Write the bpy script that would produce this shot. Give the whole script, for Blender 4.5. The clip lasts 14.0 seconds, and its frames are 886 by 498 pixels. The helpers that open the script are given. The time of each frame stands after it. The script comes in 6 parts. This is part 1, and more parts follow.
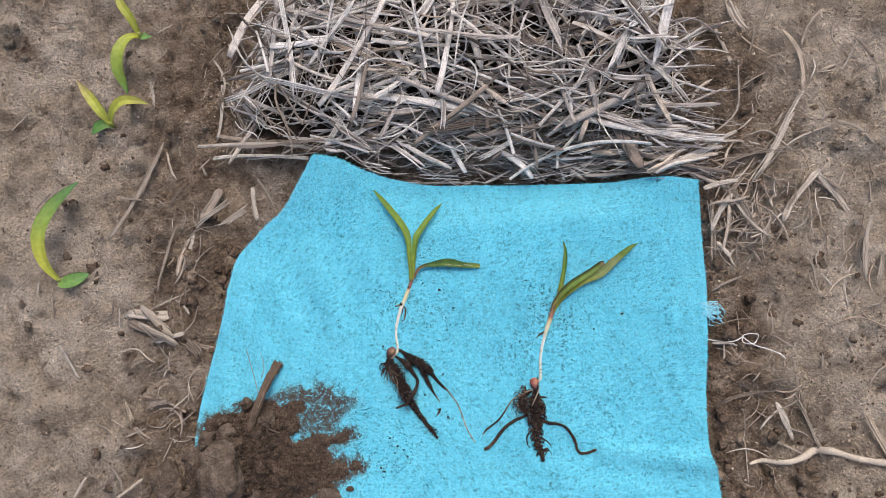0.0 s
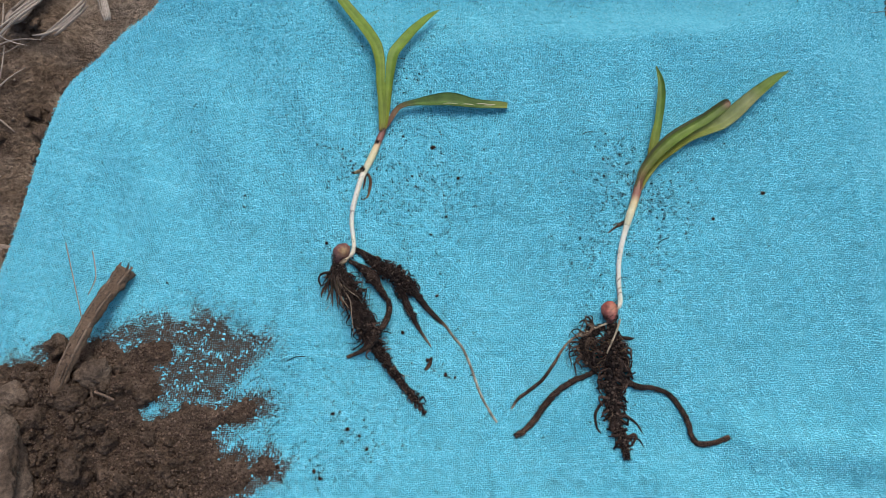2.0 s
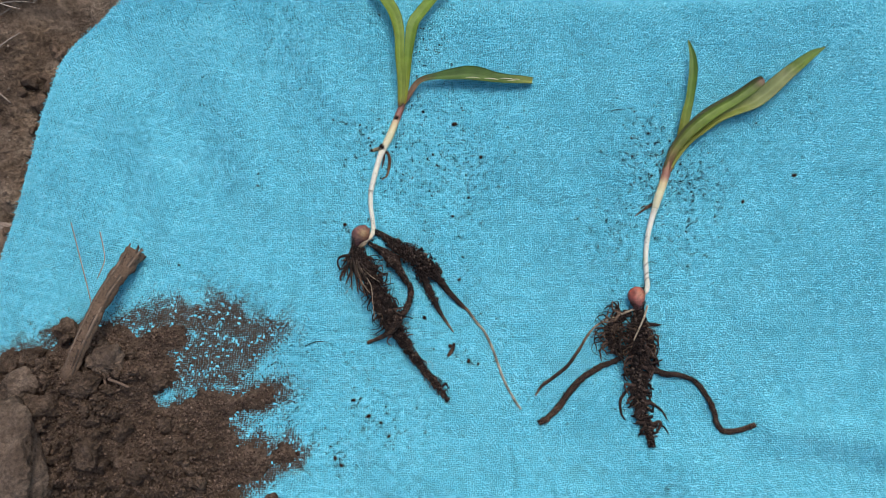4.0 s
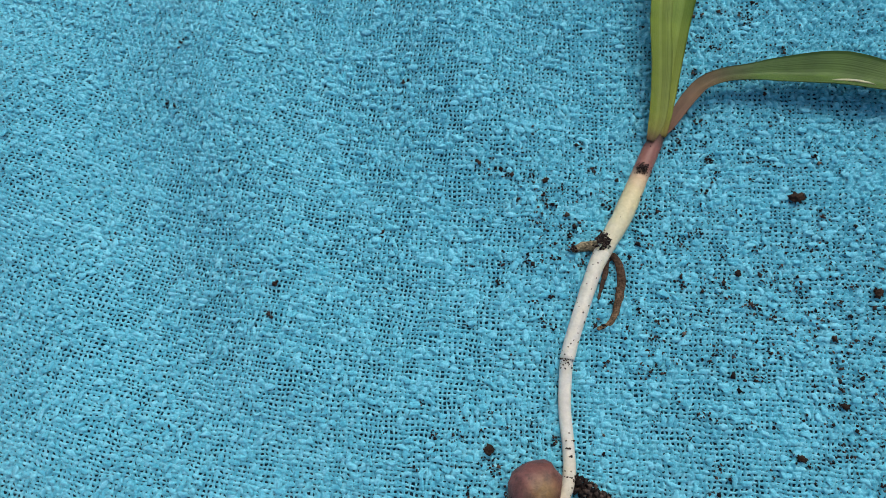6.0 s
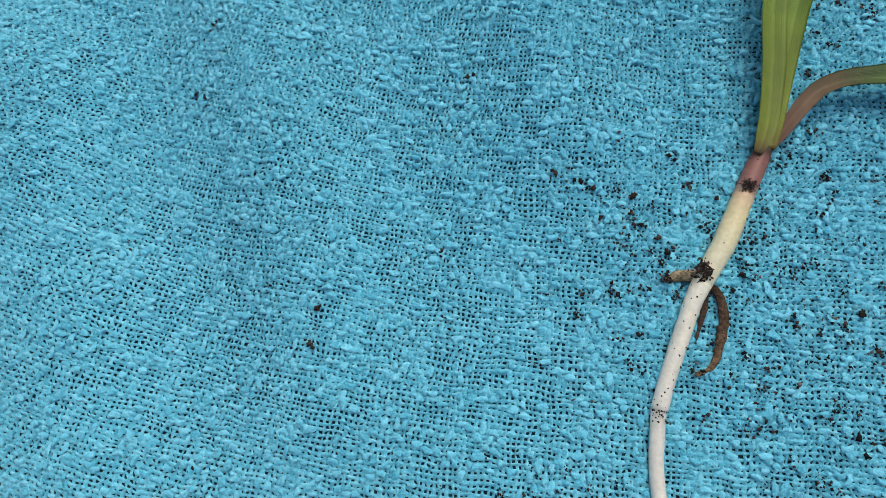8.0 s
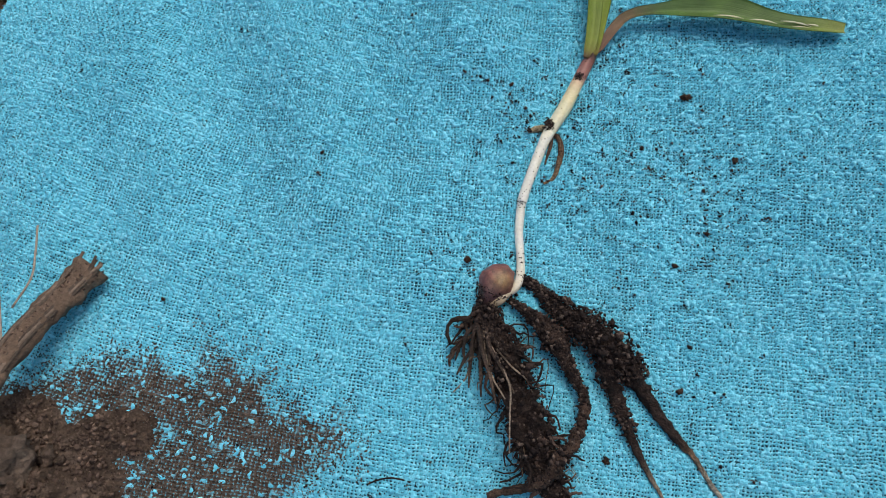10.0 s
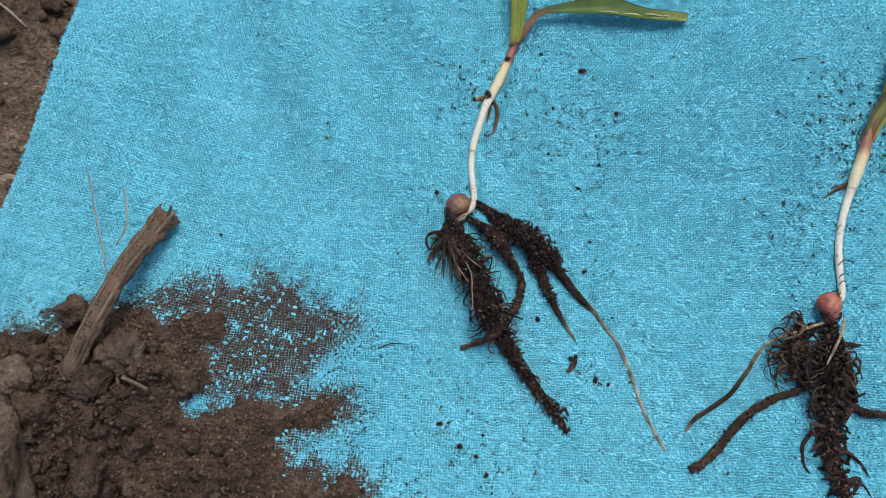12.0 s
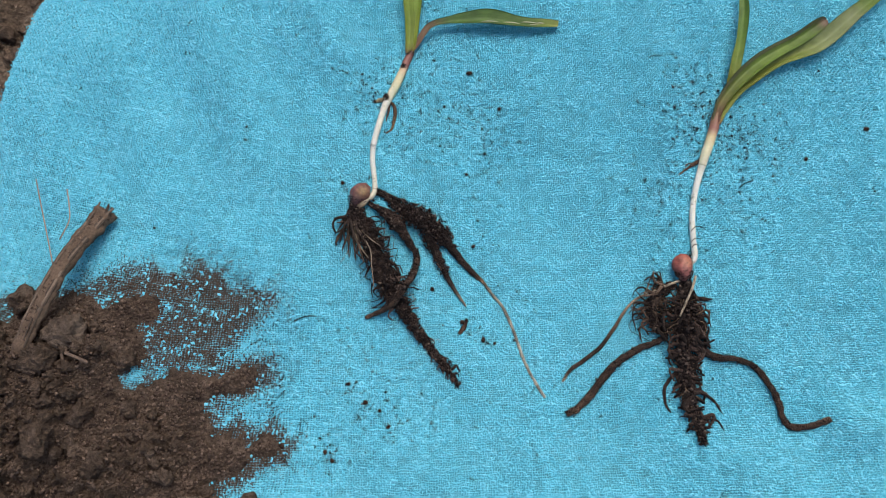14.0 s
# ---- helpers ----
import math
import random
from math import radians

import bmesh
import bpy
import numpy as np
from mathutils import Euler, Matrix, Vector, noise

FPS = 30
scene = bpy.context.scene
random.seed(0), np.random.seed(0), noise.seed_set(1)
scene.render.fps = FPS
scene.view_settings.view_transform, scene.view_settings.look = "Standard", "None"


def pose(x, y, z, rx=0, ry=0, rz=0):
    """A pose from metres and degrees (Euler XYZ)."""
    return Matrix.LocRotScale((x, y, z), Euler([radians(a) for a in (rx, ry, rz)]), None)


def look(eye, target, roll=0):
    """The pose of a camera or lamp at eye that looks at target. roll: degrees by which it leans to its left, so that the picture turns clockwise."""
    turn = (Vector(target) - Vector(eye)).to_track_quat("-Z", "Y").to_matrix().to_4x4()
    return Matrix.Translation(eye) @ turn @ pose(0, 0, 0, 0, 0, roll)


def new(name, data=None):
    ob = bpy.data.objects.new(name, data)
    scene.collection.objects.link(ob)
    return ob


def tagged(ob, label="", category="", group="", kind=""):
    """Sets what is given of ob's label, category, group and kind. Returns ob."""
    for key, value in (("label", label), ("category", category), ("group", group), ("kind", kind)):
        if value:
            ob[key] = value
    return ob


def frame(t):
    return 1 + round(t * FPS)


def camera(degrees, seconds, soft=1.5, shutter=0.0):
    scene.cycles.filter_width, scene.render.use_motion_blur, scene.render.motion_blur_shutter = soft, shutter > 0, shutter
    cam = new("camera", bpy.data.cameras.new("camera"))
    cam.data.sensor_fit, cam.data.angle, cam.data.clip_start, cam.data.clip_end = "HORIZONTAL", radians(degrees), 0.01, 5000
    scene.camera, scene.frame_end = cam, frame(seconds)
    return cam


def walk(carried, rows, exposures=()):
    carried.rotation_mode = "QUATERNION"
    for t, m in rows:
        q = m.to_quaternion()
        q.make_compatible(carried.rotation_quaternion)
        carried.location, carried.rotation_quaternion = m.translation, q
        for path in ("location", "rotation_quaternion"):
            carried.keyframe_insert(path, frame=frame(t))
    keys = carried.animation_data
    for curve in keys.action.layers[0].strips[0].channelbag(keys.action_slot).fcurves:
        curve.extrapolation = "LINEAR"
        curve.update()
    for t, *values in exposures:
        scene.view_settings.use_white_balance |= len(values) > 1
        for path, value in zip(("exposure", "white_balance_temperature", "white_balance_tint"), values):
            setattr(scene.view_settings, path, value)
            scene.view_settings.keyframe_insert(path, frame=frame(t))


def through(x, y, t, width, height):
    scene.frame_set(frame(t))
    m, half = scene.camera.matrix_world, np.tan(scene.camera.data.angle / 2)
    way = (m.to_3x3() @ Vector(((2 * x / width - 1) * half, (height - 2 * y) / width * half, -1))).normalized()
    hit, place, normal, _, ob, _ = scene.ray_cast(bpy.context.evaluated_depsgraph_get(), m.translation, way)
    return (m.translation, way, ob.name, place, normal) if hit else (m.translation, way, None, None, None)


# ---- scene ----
cam = camera(68.0, 14.0, 0.75)
PATH = [
    (0, (0.08989, -0.00492, 0.45582), (0.07297, 0.03127, 0.25985), -28.49),
    (0.3, (0.05300, -0.04379, 0.33785), (0.04817, -0.00694, 0.14134), -11.38),
    (0.5, (0.04947, -0.03853, 0.29368), (0.04502, -0.00849, 0.09600), -12.62),
    (1, (0.04414, -0.03345, 0.23458), (0.04268, 0.00559, 0.03844), -5.60),
    (1.5, (0.04795, -0.03788, 0.23699), (0.04670, 0.00630, 0.04194), -4.42),
    (2, (0.05313, -0.04538, 0.23944), (0.04968, -0.00032, 0.04461), -6.65),
    (2.2, (0.05046, -0.05164, 0.23785), (0.04709, -0.00381, 0.04369), -5.68),
    (4.3, (0.04073, -0.03247, 0.23223), (0.04075, -0.00200, 0.03456), -2.01),
    (4.5, (0.05006, -0.03686, 0.21589), (0.04389, 0.00716, 0.02089), -8.31),
    (5, (0.03243, -0.01441, 0.15098), (0.02763, 0.03663, -0.04234), -5.16),
    (5.5, (0.02544, 0.00011, 0.11481), (0.00821, 0.05951, -0.07538), -13.85),
    (6, (0.00789, 0.01552, 0.09140), (-0.01386, 0.06752, -0.10049), -18.81),
    (6.5, (0.00005, 0.02227, 0.08145), (-0.02293, 0.06940, -0.11156), -21.21),
    (7, (-0.00493, 0.02163, 0.07841), (-0.02855, 0.06971, -0.11428), -20.58),
    (7.5, (-0.00462, 0.02594, 0.08275), (-0.02797, 0.07389, -0.11001), -20.40),
    (8, (-0.00062, 0.02245, 0.08089), (-0.02598, 0.07023, -0.11166), -22.25),
    (8.5, (0.00319, 0.01769, 0.08691), (-0.02452, 0.06576, -0.10524), -24.32),
    (9, (0.01366, 0.00444, 0.10915), (-0.01511, 0.05661, -0.08177), -23.22),
    (9.2, (0.01507, -0.00443, 0.11215), (-0.01414, 0.04711, -0.07887), -23.74),
    (11.3, (0.00847, -0.02247, 0.15679), (0.00254, 0.01263, -0.04002), -7.52),
    (11.5, (0.00676, -0.02846, 0.16146), (0.00022, 0.00749, -0.03518), -8.46),
    (12, (0.01555, -0.03442, 0.17766), (0.00695, 0.00162, -0.01888), -12.47),
    (12.5, (0.02137, -0.04141, 0.18793), (0.01431, -0.00497, -0.00860), -10.87),
    (13, (0.03024, -0.04510, 0.19275), (0.02359, -0.00808, -0.00368), -10.86),
    (13.5, (0.03826, -0.04930, 0.19677), (0.03172, -0.00987, 0.00081), -10.62),
    (14, (0.04386, -0.05146, 0.19831), (0.03681, -0.00866, 0.00307), -10.79),
]
EXPOSURES = [(0.0, 0.44), (0.6, 0.30), (2.2, 0.21), (4.4, 0.24), (5.0, 0.12), (6.5, -0.02), (9.0, 0.06), (11.3, 0.22), (12.5, 0.25), (14.0, 0.25)]
SKY, SUN = 0.15, 1.26
walk(cam, [(t, look(eye, target, roll)) for t, eye, target, roll in PATH], EXPOSURES)

# ---- daylight under a bright overcast sky ----
SUN_EL, SUN_AZ = radians(60), radians(20)
world = bpy.data.worlds.new("overcast_sky")
scene.world = world
world.use_nodes = True
wn = world.node_tree
sky = wn.nodes.new("ShaderNodeTexSky")
sky.sky_type = "NISHITA"
sky.sun_disc = False
sky.sun_elevation, sky.sun_rotation = SUN_EL, SUN_AZ
sky.dust_density, sky.ozone_density, sky.air_density = 4.0, 0.6, 1.0
wn.links.new(sky.outputs[0], wn.nodes["Background"].inputs[0])
wn.nodes["Background"].inputs[1].default_value = SKY
sun = new("sun", bpy.data.lights.new("sun", "SUN"))
sun.data.energy, sun.data.angle, sun.data.color = SUN, radians(40), (1.0, 0.97, 0.93)
sun.matrix_world = look((math.sin(SUN_AZ) * math.cos(SUN_EL), math.cos(SUN_AZ) * math.cos(SUN_EL), math.sin(SUN_EL)), (0, 0, 0))

MM = 0.001


# ---- material helpers ----
class Nodes:
    """A node material with short ways to add and join nodes."""

    def __init__(self, name, rough=0.7, gloss=0.3):
        self.mat = bpy.data.materials.new(name)
        self.mat.use_nodes = True
        self.tree = self.mat.node_tree
        self.skin = self.tree.nodes["Principled BSDF"]
        self.skin.inputs["Roughness"].default_value = rough
        self.skin.inputs["Specular IOR Level"].default_value = gloss
        self.place = self.tree.nodes.new("ShaderNodeTexCoord").outputs["Object"]

    def put(self, socket, value):
        if isinstance(value, bpy.types.NodeSocket):
            self.tree.links.new(value, socket)
        elif value is not None:
            socket.default_value = value

    def math(self, op, a, b=None, clamp=False):
        n = self.tree.nodes.new("ShaderNodeMath")
        n.operation, n.use_clamp = op, clamp
        self.put(n.inputs[0], a)
        self.put(n.inputs[1], b)
        return n.outputs[0]

    def noise(self, scale, detail=3.0, rough=0.55, where=None):
        n = self.tree.nodes.new("ShaderNodeTexNoise")
        self.put(n.inputs["Vector"], where or self.place)
        n.inputs["Scale"].default_value, n.inputs["Detail"].default_value, n.inputs["Roughness"].default_value = scale, detail, rough
        return n.outputs["Fac"]

    def cells(self, scale, where=None, feature="F1"):
        n = self.tree.nodes.new("ShaderNodeTexVoronoi")
        n.feature = feature
        self.put(n.inputs["Vector"], where or self.place)
        n.inputs["Scale"].default_value = scale
        return n.outputs["Distance"]

    def ramp(self, fac, stops):
        n = self.tree.nodes.new("ShaderNodeValToRGB")
        while len(n.color_ramp.elements) < len(stops):
            n.color_ramp.elements.new(0.5)
        for e, (at, c) in zip(n.color_ramp.elements, stops):
            e.position, e.color = at, (*c, 1) if len(c) == 3 else c
        self.put(n.inputs[0], fac)
        return n.outputs[0]

    def mix(self, fac, a, b, blend="MIX"):
        n = self.tree.nodes.new("ShaderNodeMix")
        n.data_type, n.blend_type = "RGBA", blend
        self.put(n.inputs[0], fac)
        for s, v in ((n.inputs[6], a), (n.inputs[7], b)):
            self.put(s, (*v, 1) if isinstance(v, tuple) and len(v) == 3 else v)
        return n.outputs[2]

    def attribute(self, name, out="Color"):
        n = self.tree.nodes.new("ShaderNodeAttribute")
        n.attribute_name = name
        return n.outputs[out]

    def island(self):
        return self.tree.nodes.new("ShaderNodeNewGeometry").outputs["Random Per Island"]

    def each(self):
        return self.tree.nodes.new("ShaderNodeObjectInfo").outputs["Random"]

    def bump(self, height, distance, strength=1.0):
        n = self.tree.nodes.new("ShaderNodeBump")
        n.inputs["Strength"].default_value, n.inputs["Distance"].default_value = strength, distance
        self.put(n.inputs["Height"], height)
        self.put(self.skin.inputs["Normal"], n.outputs[0])

    def colour(self, c):
        self.put(self.skin.inputs["Base Color"], c)
        return self


def soil_material(name, dark, mid, light, patch, grain, bump, rough=0.92):
    n = Nodes(name, rough, 0.15)
    broad = n.noise(patch, 5, 0.6)
    base = n.ramp(broad, [(0.32, dark), (0.52, mid), (0.7, light)])
    fine = n.noise(grain, 6, 0.7)
    crumb = n.cells(grain * 0.6)
    base = n.mix(1.0, base, n.ramp(fine, [(0.25, (0.45, 0.44, 0.43)), (0.75, (1.45, 1.42, 1.4))]), "MULTIPLY")
    n.colour(base)
    n.bump(n.math("ADD", n.math("MULTIPLY", fine, 1.2), crumb), bump)
    return n.mat


def tinted_material(name, rough, gloss, streak, depth, bump, through=0.0):
    """Colour from the mesh's own tint, broken up by grain."""
    n = Nodes(name, rough, gloss)
    base = n.attribute("tint")
    grain = n.noise(streak, 5, 0.65)
    blot = n.noise(streak * 0.12, 3)
    base = n.mix(1.0, base, n.ramp(grain, [(0.3, (1 - depth,) * 3), (0.7, (1 + depth,) * 3)]), "MULTIPLY")
    base = n.mix(1.0, base, n.ramp(blot, [(0.35, (1 - depth * 0.6,) * 3), (0.65, (1 + depth * 0.6,) * 3)]), "MULTIPLY")
    n.colour(base)
    n.bump(grain, bump)
    if through:
        n.skin.inputs["Subsurface Weight"].default_value = through
        n.skin.inputs["Subsurface Radius"].default_value = (0.002, 0.0016, 0.0008)
        n.skin.inputs["Subsurface Scale"].default_value = 0.6
    return n.mat


def straw_material(name, tones, each=True):
    """Dry straw: one tone a piece, fibres running lengthwise, stained in patches."""
    n = Nodes(name, 0.75, 0.25)
    tone = n.each() if each else n.island()
    line = n.tree.nodes.new("ShaderNodeCombineXYZ")
    n.put(line.inputs[0], n.math("MULTIPLY", n.attribute("across", "Fac"), 7.0))
    n.put(line.inputs[1], n.math("MULTIPLY", tone, 90.0))
    fibre = n.noise(1.0, 4, 0.7, line.outputs[0])
    patch = n.noise(70, 4, 0.65)
    base = n.ramp(tone, tones)
    base = n.mix(1.0, base, n.ramp(fibre, [(0.3, (0.40, 0.37, 0.35)), (0.48, (0.92, 0.91, 0.90)), (0.7, (1.2, 1.2, 1.19))]), "MULTIPLY")
    base = n.mix(n.math("MULTIPLY", n.ramp(patch, [(0.5, (0, 0, 0)), (0.72, (1, 1, 1))]), 0.6), base, (0.12, 0.083, 0.06))
    base = n.mix(1.0, base, n.ramp(n.noise(1300, 4, 0.7), [(0.3, (0.7, 0.69, 0.68)), (0.7, (1.2, 1.2, 1.2))]), "MULTIPLY")
    n.colour(base)
    n.bump(fibre, 0.0007)
    return n.mat


def crumb_material(name, tones, grain=1400):
    n = Nodes(name, 0.93, 0.12)
    base = n.ramp(n.island(), tones)
    base = n.mix(1.0, base, n.ramp(n.noise(grain, 4, 0.7), [(0.3, (0.6, 0.58, 0.57)), (0.7, (1.35, 1.34, 1.33))]), "MULTIPLY")
    n.colour(base)
    n.bump(n.noise(grain * 1.5, 4, 0.7), 0.0004)
    return n.mat


# ---- materials ----
field_crumb = crumb_material("field_crumb", [(0.0, (0.12, 0.087, 0.062)), (0.5, (0.27, 0.207, 0.152)), (1.0, (0.48, 0.39, 0.30))], 700)
speck_soil = crumb_material("soil_speck", [(0.0, (0.012, 0.009, 0.009)), (0.55, (0.030, 0.022, 0.019)), (0.85, (0.068, 0.049, 0.041)), (1.0, (0.16, 0.12, 0.095))])
grain_soil = crumb_material("soil_grain", [(0.0, (0.055, 0.037, 0.028)), (0.6, (0.115, 0.078, 0.058)), (1.0, (0.19, 0.135, 0.10))])


def field_material():
    """Bare field: pale dried crust, darker where it was dug and is still moist, shade painted in under the straw heap,
    crumbly all over.
    """
    n = Nodes("field_soil", 0.93, 0.12)
    crust = n.ramp(n.noise(26, 6, 0.65), [(0.28, (0.20, 0.145, 0.104)), (0.45, (0.56, 0.45, 0.345)), (0.64, (0.80, 0.67, 0.545))])
    damp_and_shade = n.ramp(n.noise(60, 5, 0.65), [(0.3, (0.095, 0.064, 0.044)), (0.48, (0.285, 0.205, 0.145)), (0.68, (0.50, 0.385, 0.285))])
    damp_shade_mask = n.math("MULTIPLY", n.math("SUBTRACT", n.math("ADD", n.attribute("damp_and_shade", "Fac"), n.math("MULTIPLY", n.noise(34, 5, 0.7), 1.2)), 0.85), 2.6, clamp=True)
    fine = n.noise(520, 6, 0.72)
    base = n.mix(damp_shade_mask, crust, damp_and_shade)
    # painted shade under the straw heap: dark brown where the value passes 1
    base = n.mix(n.math("SUBTRACT", n.attribute("damp_and_shade", "Fac"), 1.0, clamp=True), base, (0.060, 0.043, 0.032))
    base = n.mix(1.0, base, n.ramp(fine, [(0.28, (0.42, 0.40, 0.38)), (0.5, (0.98, 0.97, 0.96)), (0.74, (1.5, 1.48, 1.46))]), "MULTIPLY")
    n.colour(base)
    n.bump(n.math("ADD", n.math("MULTIPLY", fine, 1.3), n.math("MULTIPLY", n.noise(130, 5, 0.65), 2.6)), 0.0060)
    return n.mat


ground_soil = field_material()
heap_soil = soil_material("loose_soil", (0.064, 0.044, 0.031), (0.130, 0.091, 0.065), (0.215, 0.155, 0.115), 190, 1100, 0.0020)
clod_soil = soil_material("dry_clod", (0.078, 0.055, 0.041), (0.134, 0.100, 0.075), (0.210, 0.160, 0.122), 110, 900, 0.0012)
crumb_soil = soil_material("soil_crumb", (0.026, 0.017, 0.013), (0.045, 0.029, 0.021), (0.085, 0.056, 0.04), 300, 1500, 0.0004)
plant_skin = tinted_material("plant_stem", 0.45, 0.4, 1800, 0.10, 0.00008, 0.25)
root_skin = tinted_material("soiled_root", 0.85, 0.2, 2600, 0.75, 0.0008)
kernel_skin = tinted_material("kernel_skin", 0.4, 0.4, 900, 0.5, 0.00016, 0.1)
old_wood = tinted_material("weathered_stalk", 0.85, 0.2, 1400, 0.3, 0.0004)
straw_pale = straw_material("bleached_straw", [(0.0, (0.38, 0.32, 0.28)), (0.3, (0.62, 0.565, 0.52)), (0.7, (0.86, 0.81, 0.77)), (1.0, (0.66, 0.55, 0.44))])
straw_field = straw_material("field_straw", [(0.0, (0.24, 0.19, 0.15)), (0.4, (0.42, 0.35, 0.285)), (0.75, (0.60, 0.525, 0.45)), (1.0, (0.48, 0.38, 0.29))])
straw_dull = straw_material("weathered_straw", [(0.0, (0.20, 0.155, 0.125)), (0.5, (0.34, 0.275, 0.23)), (1.0, (0.42, 0.33, 0.25))])


def leaf_material():
    n = Nodes("maize_leaf", 0.5, 0.28)
    base = n.attribute("tint")
    veins = n.attribute("across", "Fac")
    along = n.tree.nodes.new("ShaderNodeCombineXYZ")
    n.put(along.inputs[0], n.math("MULTIPLY", veins, 11.0))
    lines = n.noise(1.0, 3, 0.6, along.outputs[0])
    base = n.mix(1.0, base, n.ramp(lines, [(0.3, (0.84, 0.86, 0.8)), (0.7, (1.16, 1.14, 1.12))]), "MULTIPLY")
    base = n.mix(1.0, base, n.ramp(n.noise(260, 4), [(0.3, (0.8, 0.82, 0.8)), (0.7, (1.2, 1.18, 1.2))]), "MULTIPLY")
    n.colour(base)
    n.bump(lines, 0.0001)
    n.skin.inputs["Subsurface Weight"].default_value = 0.15
    n.skin.inputs["Subsurface Radius"].default_value = (0.001, 0.0014, 0.0004)
    return n.mat


leaf_skin = leaf_material()

CLOTH_PALE, CLOTH_LIGHT, CLOTH_MID, CLOTH_DEEP = (0.285, 0.785, 0.935), (0.20, 0.705, 0.865), (0.132, 0.60, 0.765), (0.072, 0.455, 0.62)


EARTH = (0.100, 0.068, 0.047)


def yarn_material(name, tones, each=0.10):
    """Soft, fuzzy, unevenly dyed cotton; loose soil rubbed in where the mesh says so."""
    n = Nodes(name, 0.9, 0.10)
    fuzz = n.noise(4800, 3, 0.7)
    dye = n.math("ADD", n.math("MULTIPLY", n.noise(1300, 3, 0.65), 0.90 - each), n.math("ADD", n.math("MULTIPLY", n.island(), each), n.math("MULTIPLY", n.noise(45, 2), 0.10)))
    base = n.ramp(dye, tones)
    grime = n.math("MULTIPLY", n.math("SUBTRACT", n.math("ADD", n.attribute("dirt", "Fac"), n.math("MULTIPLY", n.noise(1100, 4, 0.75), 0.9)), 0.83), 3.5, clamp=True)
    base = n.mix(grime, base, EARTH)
    n.colour(base)
    n.skin.inputs["Sheen Weight"].default_value = 0.28
    n.skin.inputs["Sheen Roughness"].default_value = 0.5
    n.skin.inputs["Sheen Tint"].default_value = (0.8, 0.96, 1.0, 1.0)
    n.bump(n.math("ADD", fuzz, n.math("MULTIPLY", n.noise(2100, 2), 0.8)), 0.00032)
    return n.mat


yarn_skin = yarn_material("cotton_yarn", [(0.34, CLOTH_DEEP), (0.48, CLOTH_MID), (0.58, CLOTH_LIGHT), (0.71, CLOTH_PALE)])
slub_skin = yarn_material("cotton_slub", [(0.28, CLOTH_DEEP), (0.44, CLOTH_MID), (0.62, CLOTH_LIGHT), (0.86, CLOTH_PALE)], 0.30)
# near-black teal: the shade between the yarns, put into a colour
gap_shade_skin = yarn_material("cotton_gap_shade", [(0.3, (0.006, 0.050, 0.085)), (0.7, (0.013, 0.080, 0.128))])


# ---- shape helpers ----
def value_noise(x, y, scale, seed=0):
    """Smooth noise from 0 to 1 on arrays of metres; scale is cells a metre."""
    x, y = np.asarray(x, float) * scale + seed * 17.3, np.asarray(y, float) * scale - seed * 9.1
    i, j = np.floor(x), np.floor(y)
    f, g = x - i, y - j
    f, g = f * f * (3 - 2 * f), g * g * (3 - 2 * g)

    def h(a, b):
        v = np.sin(a * 127.1 + b * 311.7 + seed * 74.7) * 43758.5453
        return v - np.floor(v)

    return (h(i, j) * (1 - f) + h(i + 1, j) * f) * (1 - g) + (h(i, j + 1) * (1 - f) + h(i + 1, j + 1) * f) * g


def fbm(x, y, scale, octaves=4, seed=0):
    return sum(value_noise(x, y, scale * 2.03**k, seed + k) * 0.5**k for k in range(octaves)) / (2 - 0.5 ** (octaves - 1))


def step(a, b, x):
    t = np.clip((np.asarray(x, float) - a) / (b - a), 0, 1)
    return t * t * (3 - 2 * t)


def capsule(x, y, x0, y0, x1, y1):
    """Distance from points to the segment, all in millimetres."""
    dx, dy = x1 - x0, y1 - y0
    t = np.clip(((x - x0) * dx + (y - y0) * dy) / (dx * dx + dy * dy), 0, 1)
    return np.hypot(x - x0 - t * dx, y - y0 - t * dy)


def spline(rows, n=5):
    """A smooth line through rows of numbers, n steps a span."""
    p = np.array(rows, float)
    p = np.vstack([2 * p[0] - p[1], p, 2 * p[-1] - p[-2]])
    out = []
    for k in range(1, len(p) - 2):
        for t in np.arange(n) / n:
            a, b, c, d = p[k - 1 : k + 3]
            out.append(0.5 * (2 * b + (c - a) * t + (2 * a - 5 * b + 4 * c - d) * t * t + (3 * b - a - 3 * c + d) * t**3))
    out.append(p[-2])
    return np.array(out)


class Soup:
    """Vertices, faces and tints of one mesh."""

    def __init__(self):
        self.v, self.f, self.c, self.s = [], [], [], []

    def add(self, v, f, c, s=None):
        k = len(self.v)
        self.v += [tuple(p) for p in v]
        self.f += [tuple(i + k for i in q) for q in f]
        self.c += [tuple(c)] * len(v) if np.ndim(c) == 1 else [tuple(q) for q in c]
        self.s += list(s) if s is not None else [0.0] * len(v)

    def mesh(self, name, material, smooth=True):
        me = bpy.data.meshes.new(name)
        me.from_pydata(self.v, [], self.f)
        me.attributes.new("tint", "FLOAT_COLOR", "POINT").data.foreach_set("color", np.c_[np.array(self.c, float)[:, :3], np.ones(len(self.v))].ravel())
        me.attributes.new("across", "FLOAT", "POINT").data.foreach_set("value", np.array(self.s, float))
        me.polygons.foreach_set("use_smooth", [smooth] * len(me.polygons))
        me.materials.append(material)
        return me


